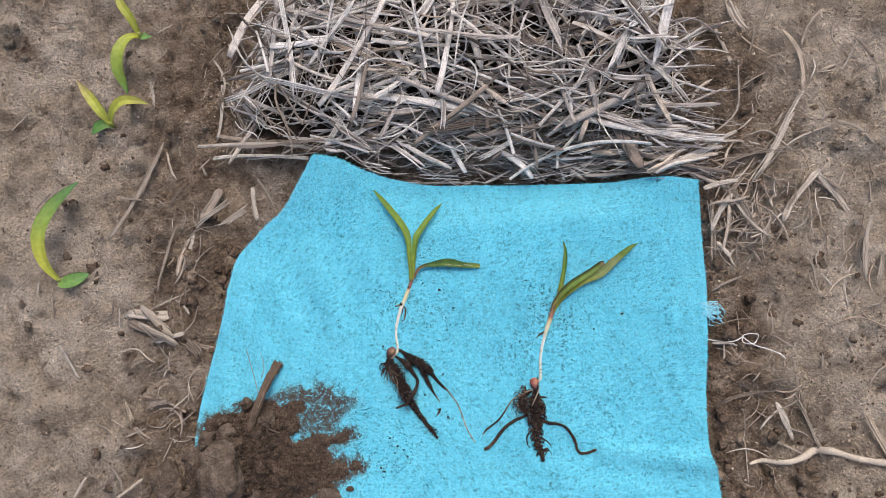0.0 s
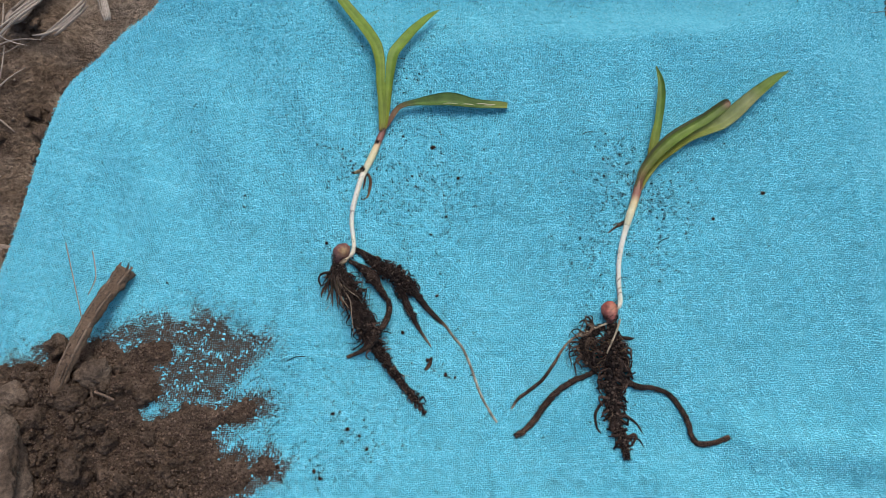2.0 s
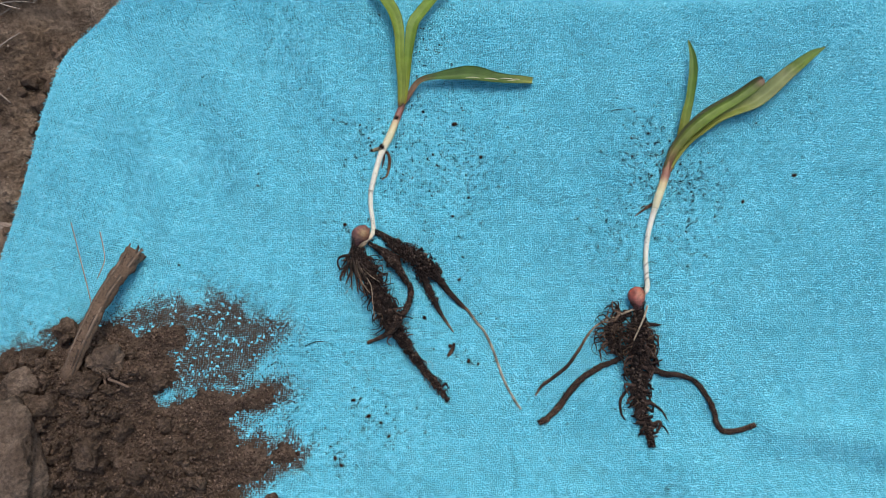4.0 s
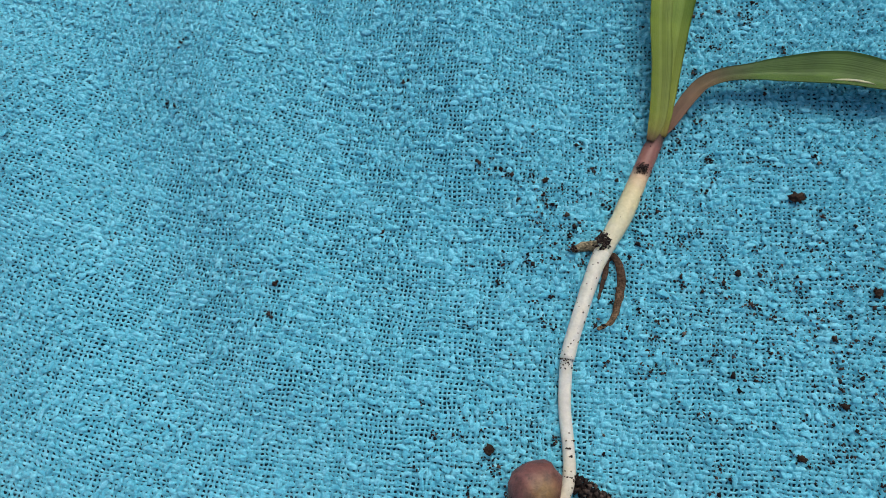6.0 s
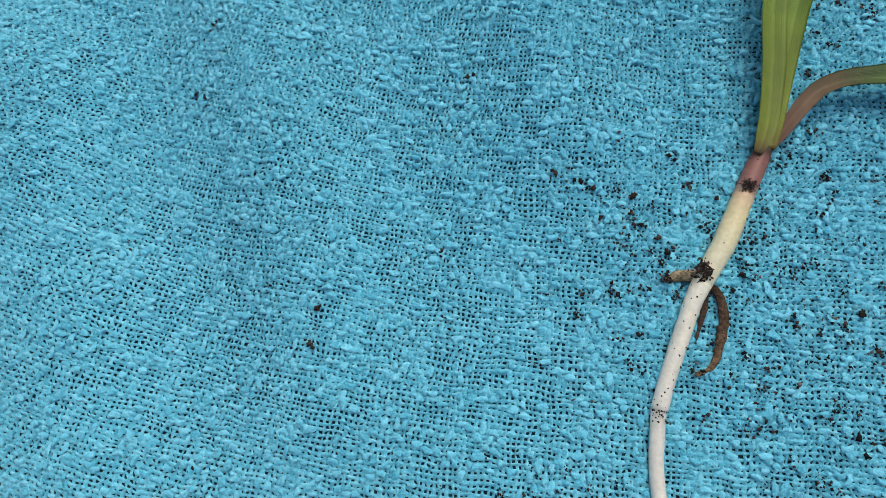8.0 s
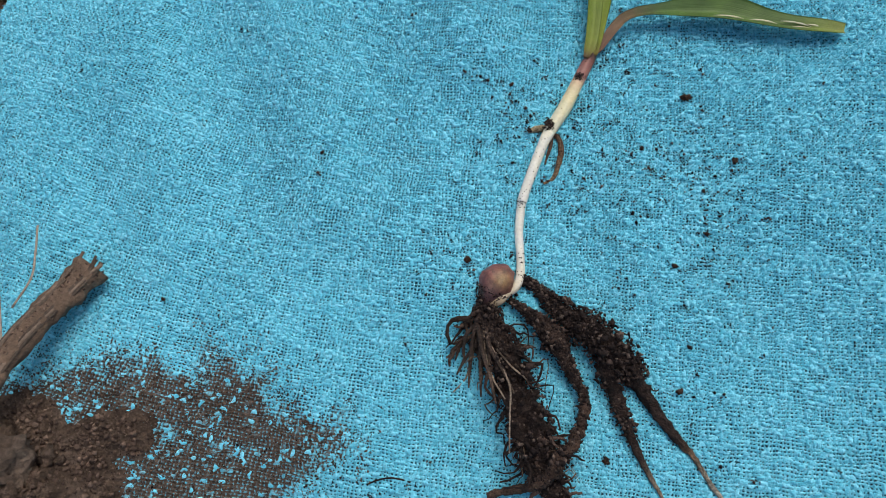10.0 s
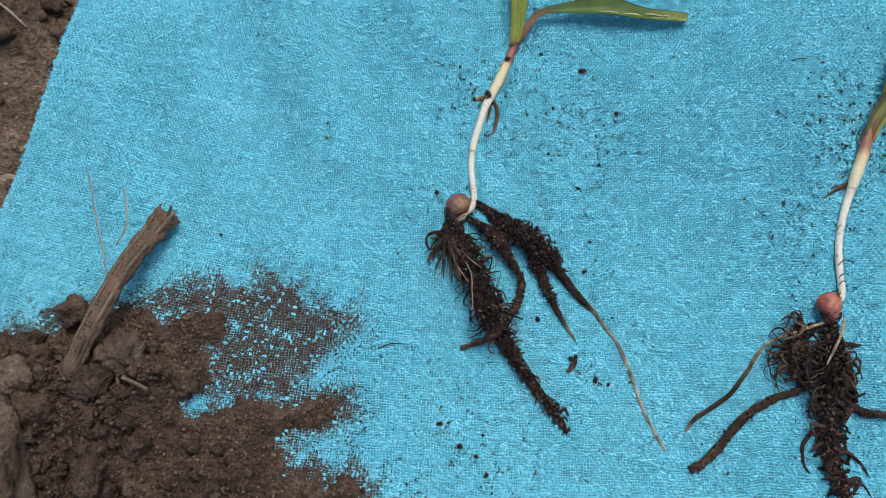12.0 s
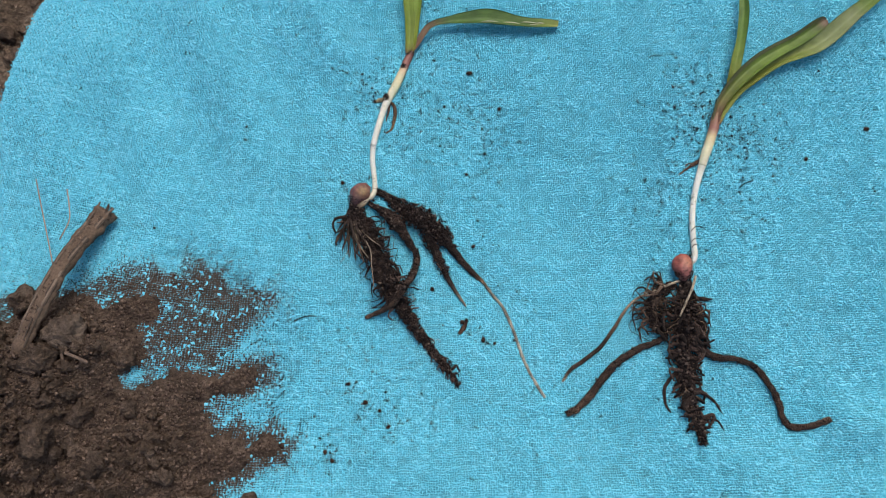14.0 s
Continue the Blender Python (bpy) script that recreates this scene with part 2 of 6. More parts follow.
def raw_mesh(name, v, f, material, smooth=True):
    """A mesh from arrays of vertices and equal-sided faces."""
    v, f = np.asarray(v, np.float32), np.asarray(f, np.int32)
    me = bpy.data.meshes.new(name)
    me.vertices.add(len(v))
    me.vertices.foreach_set("co", v.ravel())
    sides = f.shape[1]
    me.loops.add(f.size)
    me.loops.foreach_set("vertex_index", f.ravel())
    me.polygons.add(len(f))
    me.polygons.foreach_set("loop_start", np.arange(len(f), dtype=np.int32) * sides)
    me.polygons.foreach_set("use_smooth", np.full(len(f), smooth))
    me.update(calc_edges=True)
    me.validate()
    me.materials.append(material)
    return me


def thing(name, label, category, base, group="", kind=""):
    ob = new(name)
    ob.empty_display_size = 0.01
    ob.location = base
    return tagged(ob, label, category, group, kind)


def part(name, shape, material, parent, label="", smooth=True, kind=""):
    """One mesh object, built where it lies, under a thing or a part."""
    ob = new(name, shape.mesh(name, material, smooth) if isinstance(shape, Soup) else shape)
    ob.parent = parent
    if parent is not None and parent.type == "EMPTY":
        ob.matrix_parent_inverse = Matrix.Translation(-parent.location)
    return tagged(ob, label, kind=kind)


def tube(rows, sides=10, flat=1.0, rough=0.0, freq=600.0, seed=0.0):
    """A closed tube along rows of x, y, z, radius in metres."""
    p = np.array(rows, float)
    t = np.gradient(p[:, :3], axis=0)
    t /= np.linalg.norm(t, axis=1)[:, None] + 1e-12
    up = np.array([0, 0, 1.0])
    v, f = [], []
    for k in range(len(p)):
        side = np.cross(t[k], up)
        if np.linalg.norm(side) < 0.05:
            side = np.cross(t[k], (0, 1.0, 0))
        side /= np.linalg.norm(side)
        nrm = np.cross(side, t[k])
        for q in range(sides):
            a = 2 * math.pi * q / sides
            way = side * math.cos(a) + nrm * math.sin(a) * flat
            w = p[k, 3]
            if rough:
                at = (p[k, :3] + way * w) * freq
                w *= 1 + rough * (noise.noise(Vector(at) + Vector((seed, seed, seed))) + 0.5 * noise.noise(Vector(at) * 2.3) + 0.35 * noise.noise(Vector(at) * 5.3))
            v.append(p[k, :3] + way * w)
    for k in range(len(p) - 1):
        for q in range(sides):
            r = (q + 1) % sides
            f.append((k * sides + q, k * sides + r, (k + 1) * sides + r, (k + 1) * sides + q))
    n = len(v)
    v += [p[0, :3], p[-1, :3]]
    for q in range(sides):
        r = (q + 1) % sides
        f += [(n, r, q), (n + 1, n - sides + q, n - sides + r)]
    return v, f


def blob(centre, size, seed, sides=12, rings=8, rough=0.25, freq=1.6, turn=0.0, tilt=0.0, boxy=1.0):
    """A lumpy closed body of three radii; boxy under 1 squares it off."""
    m = Euler((tilt, 0, turn)).to_matrix()
    v, f = [], []
    for k in range(rings + 1):
        a = math.pi * k / rings
        for q in range(sides):
            b = 2 * math.pi * q / sides
            d = Vector((math.sin(a) * math.cos(b), math.sin(a) * math.sin(b), math.cos(a)))
            w = 1 + rough * (noise.noise(d * freq + Vector((seed, 0, 0))) + 0.5 * noise.noise(d * freq * 2.7 + Vector((0, seed, 0))))
            e = [math.copysign(abs(c) ** boxy, c) for c in d]
            v.append(Vector(centre) + m @ Vector((e[0] * size[0], e[1] * size[1], e[2] * size[2])) * w)
    for k in range(rings):
        for q in range(sides):
            r = (q + 1) % sides
            f.append((k * sides + q, (k + 1) * sides + q, (k + 1) * sides + r, k * sides + r))
    return v, f


def grains(at, size, material, name, flat=0.8, seed=1):
    """Many small eight-sided crumbs in one mesh: places (n, 3) and radii (n)."""
    rng = np.random.default_rng(seed)
    n = len(at)
    dirs = np.array([(1, 0, 0), (0, 1, 0), (-1, 0, 0), (0, -1, 0), (0, 0, 1), (0, 0, -1)], float)
    turn = rng.uniform(0, 2 * math.pi, n)
    c, s = np.cos(turn)[:, None], np.sin(turn)[:, None]
    stretch = rng.uniform(0.6, 1.35, (n, 6))
    d = dirs[None] * stretch[:, :, None] * np.asarray(size)[:, None, None]
    d = d + rng.normal(0, 0.18, d.shape) * np.asarray(size)[:, None, None]
    v = np.stack([d[:, :, 0] * c - d[:, :, 1] * s, d[:, :, 0] * s + d[:, :, 1] * c, d[:, :, 2] * flat], 2) + np.asarray(at)[:, None]
    tri = np.array([(0, 1, 4), (1, 2, 4), (2, 3, 4), (3, 0, 4), (1, 0, 5), (2, 1, 5), (3, 2, 5), (0, 3, 5)])
    f = (tri[None] + 6 * np.arange(n)[:, None, None]).reshape(-1, 3)
    return raw_mesh(name, v.reshape(-1, 3), f, material, True)


# ---- lie of the land ----
def cloth_z(x, y):
    """Height of the cloth's upper face; metres in and out."""
    x, y = np.asarray(x, float), np.asarray(y, float)
    X, Y = x * 1000, y * 1000
    z = 0.0011 * np.sin(x * 62 + y * 21 + 0.6) + 0.0008 * np.sin(x * 35 - y * 74 + 1.9) + 0.0004 * np.sin(x * 150 + y * 120)
    for x0, y0, x1, y1, h, w in FOLDS:
        z = z + h * MM * np.exp(-((capsule(X, Y, x0, y0, x1, y1) / w) ** 2))
    sag = step(-0.01, 0.05, x) * step(0.215, 0.165, x)
    z = z + 0.010 * step(0.085, 0.155, y) * (1 - sag) - 0.018 * sag * step(0.086, 0.126, y) - 0.001 * step(-0.09, -0.135, x) - 0.004 * step(0.195, 0.235, x)
    return z + 0.0015


FOLDS = [
    (-44, 84, -24, 22, 4.0, 10), (-74, 62, -54, 12, 3.2, 11), (-12, 104, 2, 62, 1.8, 8), (-95, 60, -80, 20, 1.6, 9),
    (150, -62, 222, -74, 5.0, 7), (120, -75, 190, -100, 3.0, 12), (200, -15, 206, 66, 1.4, 5),
    (213, 0, 214, 80, 1.2, 4), (70, 100, 190, 92, 1.5, 10), (60, -90, 150, -95, 2.0, 14),
]


def mound_z(x, y):
    """Height of the straw heap over the field."""
    edge = 0.018 * (value_noise(x, y, 22, 5) - 0.5)
    left, right = -0.112 + 0.45 * np.maximum(y - 0.19, 0), 0.266 - 0.26 * np.maximum(y - 0.13, 0)
    inside = step(left, left + 0.042, x + edge) * step(right, right - 0.05, x + edge) * step(0.120, 0.240, y) * step(0.52, 0.42, y)
    return 0.030 * inside


def under_cloth(x, y):
    return step(-0.130, -0.102, x) * step(0.236, 0.208, x) * step(-0.20, -0.16, y) * step(0.17, 0.12, y)


def ground_z(x, y):
    x, y = np.asarray(x, float), np.asarray(y, float)
    near = np.exp(-((x - 0.05) ** 2 + (y - 0.1) ** 2) / 1.2)
    clods = np.abs(fbm(x, y, 38, 4, 3) - 0.5) * 0.044 + (fbm(x, y, 9, 3, 8) - 0.5) * 0.024 + (fbm(x, y, 150, 3, 4) - 0.5) * 0.013
    ruts = 0.012 * np.sin(x * 9 + 0.7) * step(0.1, 0.5, np.abs(x - 0.05))
    z = -0.010 + clods * near + (fbm(x, y, 1.3, 3, 11) - 0.5) * 0.05 * (1 - near) + ruts * near
    z = z * (1 - under_cloth(x, y)) - 0.016 * under_cloth(x, y)
    beside = step(-0.150, -0.128, x) * step(0.250, 0.232, x) * step(0.175, 0.15, y)
    z = z * (1 - beside) + np.minimum(z, -0.004) * beside
    furrow = np.exp(-(((y - 0.128) / 0.026) ** 2)) * step(-0.02, 0.03, x) * step(0.225, 0.18, x)
    return z + mound_z(x, y) * 0.8 - 0.010 * furrow


def fine_to_coarse(a, b, fine, far, growth):
    """Grid lines: even between a and b, then ever wider out to far."""
    line = list(np.arange(a, b + fine / 2, fine))
    w, out = fine, [line[-1]]
    while out[-1] < far:
        w *= growth
        out.append(out[-1] + w)
    w, back = fine, [line[0]]
    while back[-1] > -far:
        w *= growth
        back.append(back[-1] - w)
    return np.array(back[:0:-1] + line + out[1:])


def sheet(xs, ys):
    gx, gy = np.meshgrid(xs, ys)
    w, h = len(xs), len(ys)
    k = (np.arange(h - 1)[:, None] * w + np.arange(w - 1)[None]).ravel()
    return gx.ravel(), gy.ravel(), np.c_[k, k + 1, k + w + 1, k + w]


gx, gy, gf = sheet(fine_to_coarse(-0.34, 0.42, 0.0032, 400, 1.3), fine_to_coarse(-0.14, 0.34, 0.0032, 400, 1.3))
field = raw_mesh("ground", np.c_[gx, gy, ground_z(gx, gy)], gf, ground_soil)
away = np.hypot(np.maximum(np.maximum(-0.12 - gx, gx - 0.225), 0), np.maximum(np.maximum(-0.1 - gy, gy - 0.30), 0))
# the heap's 2.0 paints shade between the straws; other terms are moist soil
field.attributes.new("damp_and_shade", "FLOAT", "POINT").data.foreach_set("value", np.maximum(2.0 * step(0.002, 0.014, mound_z(gx, gy)), 0.95 * step(0.11, 0.0, away) * (0.45 + 0.9 * value_noise(gx, gy, 17, 71))) + 0.5 * step(0.03, 0.0, np.abs(np.hypot(gx + 0.30, gy - 0.30) - 0.03)))
ground = part("ground", field, None, None, "bare brown field soil, dried pale on top")
tagged(ground, "bare brown field soil with a dried crumbly crust", "soil", kind="structure")

# crumbs lying on the field
rng = np.random.default_rng(5)
n = 38000
cx, cy = rng.uniform(-0.36, 0.44, n), rng.uniform(-0.14, 0.36, n)
keep = (value_noise(cx, cy, 16, 2) > rng.uniform(0.25, 0.9, n)) & (under_cloth(cx, cy) < 0.6)
cx, cy = cx[keep], cy[keep]
cr = 0.0003 + 0.0011 * rng.uniform(0, 1, len(cx)) ** 3
part("crumb_layer", grains(np.c_[cx, cy, ground_z(cx, cy) + cr * 0.4], cr, field_crumb, "crumb_layer"), None, ground, "", False, "stuff")

# coarse crumbs where the soil was dug beside the cloth
dug = Soup()
for k in range(2600):
    x, y = rng.uniform(-0.25, 0.33), rng.uniform(-0.11, 0.19)
    if -0.10 < x < 0.222 and y < 0.15:
        continue
    if x > -0.135 and y > 0.13 + (x + 0.10) * 0.6 and x < 0.2:
        continue
    d = max(-0.11 - x, x - 0.23, 0.0)
    if rng.uniform() > math.exp(-d / 0.06) * (0.2 + 1.1 * float(value_noise(x, y, 22, 77))) or float(under_cloth(x, y)) > 0.9 or float(mound_z(x, y)) > 0.004:
        continue
    r = 0.0008 + 0.0034 * rng.uniform() ** 2.4
    dug.add(*blob((x, y, float(ground_z(x, y)) + r * 0.25), (r * rng.uniform(0.9, 1.4), r, r * 0.75), k * 2.3, 8, 5, 0.9, 1.9, k), (0.2, 0.15, 0.11))
dug_soil = soil_material("dug_soil", (0.085, 0.058, 0.041), (0.17, 0.122, 0.088), (0.30, 0.228, 0.168), 60, 700, 0.0016)
part("coarse_crumb", dug, dug_soil, ground, "", True, "stuff")

# larger clods of the field
field_clod = soil_material("field_clod", (0.30, 0.228, 0.168), (0.48, 0.382, 0.29), (0.64, 0.53, 0.42), 1.2, 9, 0.01)
clod_meshes = []
for k in range(6):
    s = Soup()
    s.add(*blob((0, 0, 0), (1.0, 0.8, 0.55), k * 3.7, 14, 9, 0.55, 1.8), (0.2, 0.15, 0.11))
    clod_meshes.append(s.mesh("clod", field_clod))
for k in range(300):
    x, y = rng.uniform(-0.34, 0.42), rng.uniform(-0.12, 0.34)
    if under_cloth(x, y) > 0.05 or mound_z(x, y) > 0.004:
        continue
    r = 0.0016 + 0.0042 * rng.uniform() ** 3
    ob = new("clod", clod_meshes[k % 6])
    ob.matrix_basis = pose(x, y, float(ground_z(x, y)) + r * 0.05, rng.uniform(-20, 20), rng.uniform(-20, 20), rng.uniform(0, 360)) @ Matrix.Diagonal((r, r, r, 1))
    tagged(ob, "small pale brown clod on the field soil", "clod", "clods on the field")

# ---- the turquoise cloth ----
LEFT = spline([(-136, -118), (-133, -100), (-128, -29), (-118, 9), (-109, 41), (-105, 64), (-98, 84), (-80, 103), (-66, 114), (-51, 133), (-39, 152)], 8) * MM
RIGHT = spline([(222, -118), (221.5, -108), (220.5, -84), (216.5, -62), (219, -30), (224, 6), (228, 44), (230, 83), (230.5, 116)], 8) * MM
TOP = spline([(-39, 152), (-30, 150.5), (-19, 147), (-5, 140), (20, 133.5), (80, 127.6), (139, 124.8), (185, 121.5), (230.5, 116)], 8) * MM
BOTTOM = spline([(-136, -118), (0, -119), (120, -119), (222, -118)], 8) * MM


def along(line, t):
    d = np.r_[0, np.cumsum(np.hypot(*np.diff(line, axis=0).T))]
    return np.stack([np.interp(t * d[-1], d, line[:, 0]), np.interp(t * d[-1], d, line[:, 1])], -1)


CORE = [
    (-110, -72, -94, -60, 31), (-90, -42, -80, -46, 19), (-78, -34, -66, -38, 15), (-62, -25, -54, -25, 6), (-70, -78, -50, -66, 20), (-58, -53, -38, -49, 6.5), (-38, -49, -22, -46, 3.5),
    (-45, -69, -27, -67, 7.5), (-27, -67, -14, -66, 3), (-118, -37, -84, -31, 8), (-46, -59, -38, -57, 5),
]
DUST = [
    (-72, -20, -60, -17, 6), (-60, -20, -36, -18, 8), (-45, -15, -45, -12, 2.6), (-40, -22, -24, -24, 6), (-24, -24, -16, -22, 2.5), (-52, -34, -36, -32, 8), (-36, -32, -26, -31, 3), (-50, -40, -34, -39, 6), (-48, -30, -30, -29, 8),
    (-40, -50, -20, -46, 6), (-30, -68, -12, -66, 5), (-50, -59, -30, -58, 4), (-46, -13, -44, -9, 1.2), (-66, -15, -60, -13, 2.6),
]
HOLLOW = [(-58, -46, -52, -43, 2.6)]


def reach(x, y, rows, extra=0.0):
    X, Y = np.asarray(x) * 1000, np.asarray(y) * 1000
    return np.max([r + extra - capsule(X, Y, x0, y0, x1, y1) for x0, y0, x1, y1, r in rows], axis=0)


def spill(x, y):
    """How thick the loose soil lies: over 0 it covers the cloth."""
    wob = 7 * (fbm(x, y, 140, 3, 21) - 0.5) + 3 * (fbm(x, y, 600, 2, 25) - 0.5)
    return np.minimum(reach(x, y, CORE) + wob, wob - reach(x, y, HOLLOW) * 1.5) / 10


def dusting(x, y):
    """Share of the cloth hidden by thin soil, from 0 to 1."""
    wob = 10 * (fbm(x, y, 210, 4, 27) - 0.5)
    d = np.maximum(reach(x, y, DUST), reach(x, y, CORE, 3.5)) + wob
    return np.clip(step(-8.0, 6.0, np.minimum(d, wob * 0.9 - reach(x, y, HOLLOW) * 1.0 + 2.6)), 0, 1)


cloth = thing("cloth", "turquoise coarse cotton cloth with frayed edges, soiled at one corner", "cloth", (0.05, -0.02, 0))
nu, nv = 96, 84
uu, vv = np.meshgrid(np.linspace(0, 1, nu), np.linspace(0, 1, nv))
L, R, T, B = along(LEFT, vv), along(RIGHT, vv), along(TOP, uu), along(BOTTOM, uu)
U, V = uu[..., None], vv[..., None]
flat = (1 - U) * L + U * R + (1 - V) * B + V * T - ((1 - U) * (1 - V) * LEFT[0] + U * (1 - V) * RIGHT[0] + (1 - U) * V * TOP[0] + U * V * TOP[-1])
mid_x, mid_y = 0.05, -0.005
fx, fy = mid_x + (flat[..., 0].ravel() - mid_x) * 0.996, mid_y + (flat[..., 1].ravel() - mid_y) * 0.996
fz = cloth_z(fx, fy)
k = (np.arange(nv - 1)[:, None] * nu + np.arange(nu - 1)[None]).ravel()
quads = np.c_[k, k + 1, k + nu + 1, k + nu]
ring = np.r_[np.arange(nu), np.arange(1, nv) * nu + nu - 1, (nv - 1) * nu + np.arange(nu - 2, -1, -1), np.arange(nv - 2, 0, -1) * nu]
top, low = np.c_[fx, fy, fz - 0.0009], np.c_[fx, fy, fz - 0.0013]
walls = np.c_[ring + nu * nv, np.roll(ring, -1) + nu * nv, np.roll(ring, -1), ring]
# added backing seen through the weave; its dark colour stands for shade there
core_mesh = raw_mesh("gap_shade_sheet", np.r_[top, low], np.r_[quads, quads[:, ::-1] + nu * nv, walls], gap_shade_skin)
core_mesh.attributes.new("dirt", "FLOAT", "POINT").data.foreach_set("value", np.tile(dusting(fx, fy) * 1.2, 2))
part("gap_shade_sheet", core_mesh, None, cloth)

# the weave: every warp and weft yarn is a strip that dives over and under
PITCH = 0.00066


def lean(s):
    """Slope of the weft, which sags towards the rumpled side."""
    return -np.tan(radians(15) * step(0.025, -0.085, s))


LEAN_S = np.linspace(-0.2, 0.3, 501)
LEAN_Y = np.cumsum(lean(LEAN_S)) * (LEAN_S[1] - LEAN_S[0])
LEAN_Y -= np.interp(0.03, LEAN_S, LEAN_Y)


def weave_place(s, t):
    """From yarn coordinates to the plan, with wavering yarns."""
    x = s - lean(s) * (t - 0.03) + 0.0009 * (value_noise(s, t, 45, 61) - 0.5) + 0.00058 * (value_noise(s, t, 560, 62) - 0.5) + 0.00026 * (value_noise(s, t, 1300, 72) - 0.5)
    y = t + np.interp(s, LEAN_S, LEAN_Y) + 0.0009 * (value_noise(s, t, 40, 63) - 0.5) + 0.00058 * (value_noise(s, t, 520, 64) - 0.5) + 0.00026 * (value_noise(s, t, 1250, 74) - 0.5)
    return x, y


def on_cloth_plan(x, y, margin=0.0):
    ok = (x > np.interp(y, LEFT[:, 1], LEFT[:, 0]) + margin) & (x < np.interp(y, RIGHT[:, 1], RIGHT[:, 0]) - margin)
    return ok & (y < np.interp(x, TOP[:, 0], TOP[:, 1]) - margin) & (y > np.interp(x, BOTTOM[:, 0], BOTTOM[:, 1]) + margin)


cols_n, rows_n = 580, 452
SS, TT = np.meshgrid(-0.142 + PITCH * np.arange(cols_n), -0.132 + PITCH * np.arange(rows_n))
over = np.where((np.arange(cols_n)[None] + np.arange(rows_n)[:, None]) % 2 == 0, 1.0, -1.0)


XX, YY = weave_place(SS, TT)


# where the spun yarn thickens: a restless lattice of knots, two or three crossings apart
CELL = np.array((1.36, 1.08)) * MM
KNOT = 0.44 * np.cos(2 * np.pi * (SS + 0.150) / CELL[0]) * np.cos(np.pi * (TT + 0.135) / CELL[1]) + 0.70 * (value_noise(XX, YY, 1050, 41) - 0.5) + 0.10 * (value_noise(XX, YY, 260, 42) - 0.5)
KNOT = np.clip(0.5 + KNOT, 0, 1)


def yarns(name, weft):
    """All yarns of one direction: three vertices across, one row of them a crossing."""
    thick = 0.54 + 0.36 * value_noise(SS * (1 if weft else 2.4), TT * (2.4 if weft else 1), 620, 65 if weft else 66)
    thick = thick * (0.95 + 0.10 * value_noise(SS, TT, 70, 67)) * (0.46 + 1.18 * KNOT)
    half = PITCH * 0.5 * np.clip(thick * (0.96 if weft else 0.86), 0.34, 1.25)
    z_mid = (1 if weft else -1) * over * 0.00025 + half * 0.55 + (KNOT - 0.5) * 0.00042
    out, deep = [], []
    for o, dz in ((-1, -0.00024), (0, 0.0), (1, -0.00024)):
        s, t = (SS, TT + o * half) if weft else (SS + o * half, TT)
        x, y = weave_place(s, t)
        out.append((x, y, cloth_z(x, y) - 0.0001 + z_mid * (1 if o == 0 else 0.8) + dz - (half * 0.3 if o else 0)))
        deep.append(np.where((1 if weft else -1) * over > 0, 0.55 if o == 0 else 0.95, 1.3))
    v = np.stack([np.stack(p, -1) for p in out], 2).reshape(-1, 3)
    deep = np.stack(deep, 2).ravel()
    idx = np.arange(rows_n * cols_n).reshape(rows_n, cols_n)
    a, b = (idx[:, :-1].ravel(), idx[:, 1:].ravel()) if weft else (idx[:-1].ravel(), idx[1:].ravel())
    f = np.vstack([np.c_[a * 3 + q, b * 3 + q, b * 3 + q + 1, a * 3 + q + 1] for q in (0, 1)])
    if not weft:
        f = f[:, ::-1]
    centre = v[f].mean(1)
    keep = on_cloth_plan(centre[:, 0], centre[:, 1])
    f = f[keep]
    used = np.zeros(len(v), bool)
    used[f] = True
    place = np.cumsum(used) - 1
    v, f, deep = v[used], place[f], deep[used]
    me = raw_mesh(name, v, f, yarn_skin)
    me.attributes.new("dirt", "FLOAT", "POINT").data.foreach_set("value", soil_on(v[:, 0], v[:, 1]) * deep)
    return me


def soil_on(x, y):
    """Dirt rubbed into the cotton under the spill and round the seedlings."""
    d = dusting(x, y) * 0.78
    X, Y = x * 1000, y * 1000
    for x0, y0, r, h in ((32, 34, 22, 0.10), (50, 32, 16, 0.12), (14, 45, 9, 0.14), (118, 38, 13, 0.20), (133, 22, 14, 0.20), (112, 22, 14, 0.12), (104, 0, 14, 0.14), (20, -10, 24, 0.10), (106, -36, 22, 0.10), (37, 84, 8, 0.14)):
        d = np.maximum(d, (h + 0.12) * np.exp(-(((X - x0) / r) ** 2 + ((Y - y0) / r) ** 2)))
    return d


part("weft_yarn", yarns("weft_yarn", True), None, cloth, "", True, "stuff")
part("warp_yarn", yarns("warp_yarn", False), None, cloth, "", True, "stuff")

# slubs: thick soft tufts of yarn standing out of the weave
rng = np.random.default_rng(11)
ks, kt = np.meshgrid(np.arange(-0.150, 0.245, CELL[0]), np.arange(-0.135, 0.170, CELL[1]))
ks = ks + (np.arange(ks.shape[0])[:, None] % 2) * CELL[0] * 0.5
ks, kt = (ks + rng.normal(0, 0.15, ks.shape) * CELL[0]).ravel(), (kt + rng.normal(0, 0.15, kt.shape) * CELL[1]).ravel()
sx, sy = weave_place(ks, kt)
n = len(sx)
ok = (value_noise(sx, sy, 1050, 41) * 0.8 + value_noise(sx, sy, 260, 42) * 0.14 + value_noise(sx, sy, 90, 43) * 0.06 > rng.normal(0.565, 0.13, n)) & on_cloth_plan(sx, sy, 0.0008)
sx, sy = sx[ok], sy[ok]
n = len(sx)
way = np.arctan(lean(sx)) + np.where(rng.uniform(0, 1, n) < 0.68, 0.0, math.pi / 2) + rng.normal(0, 0.20, n)
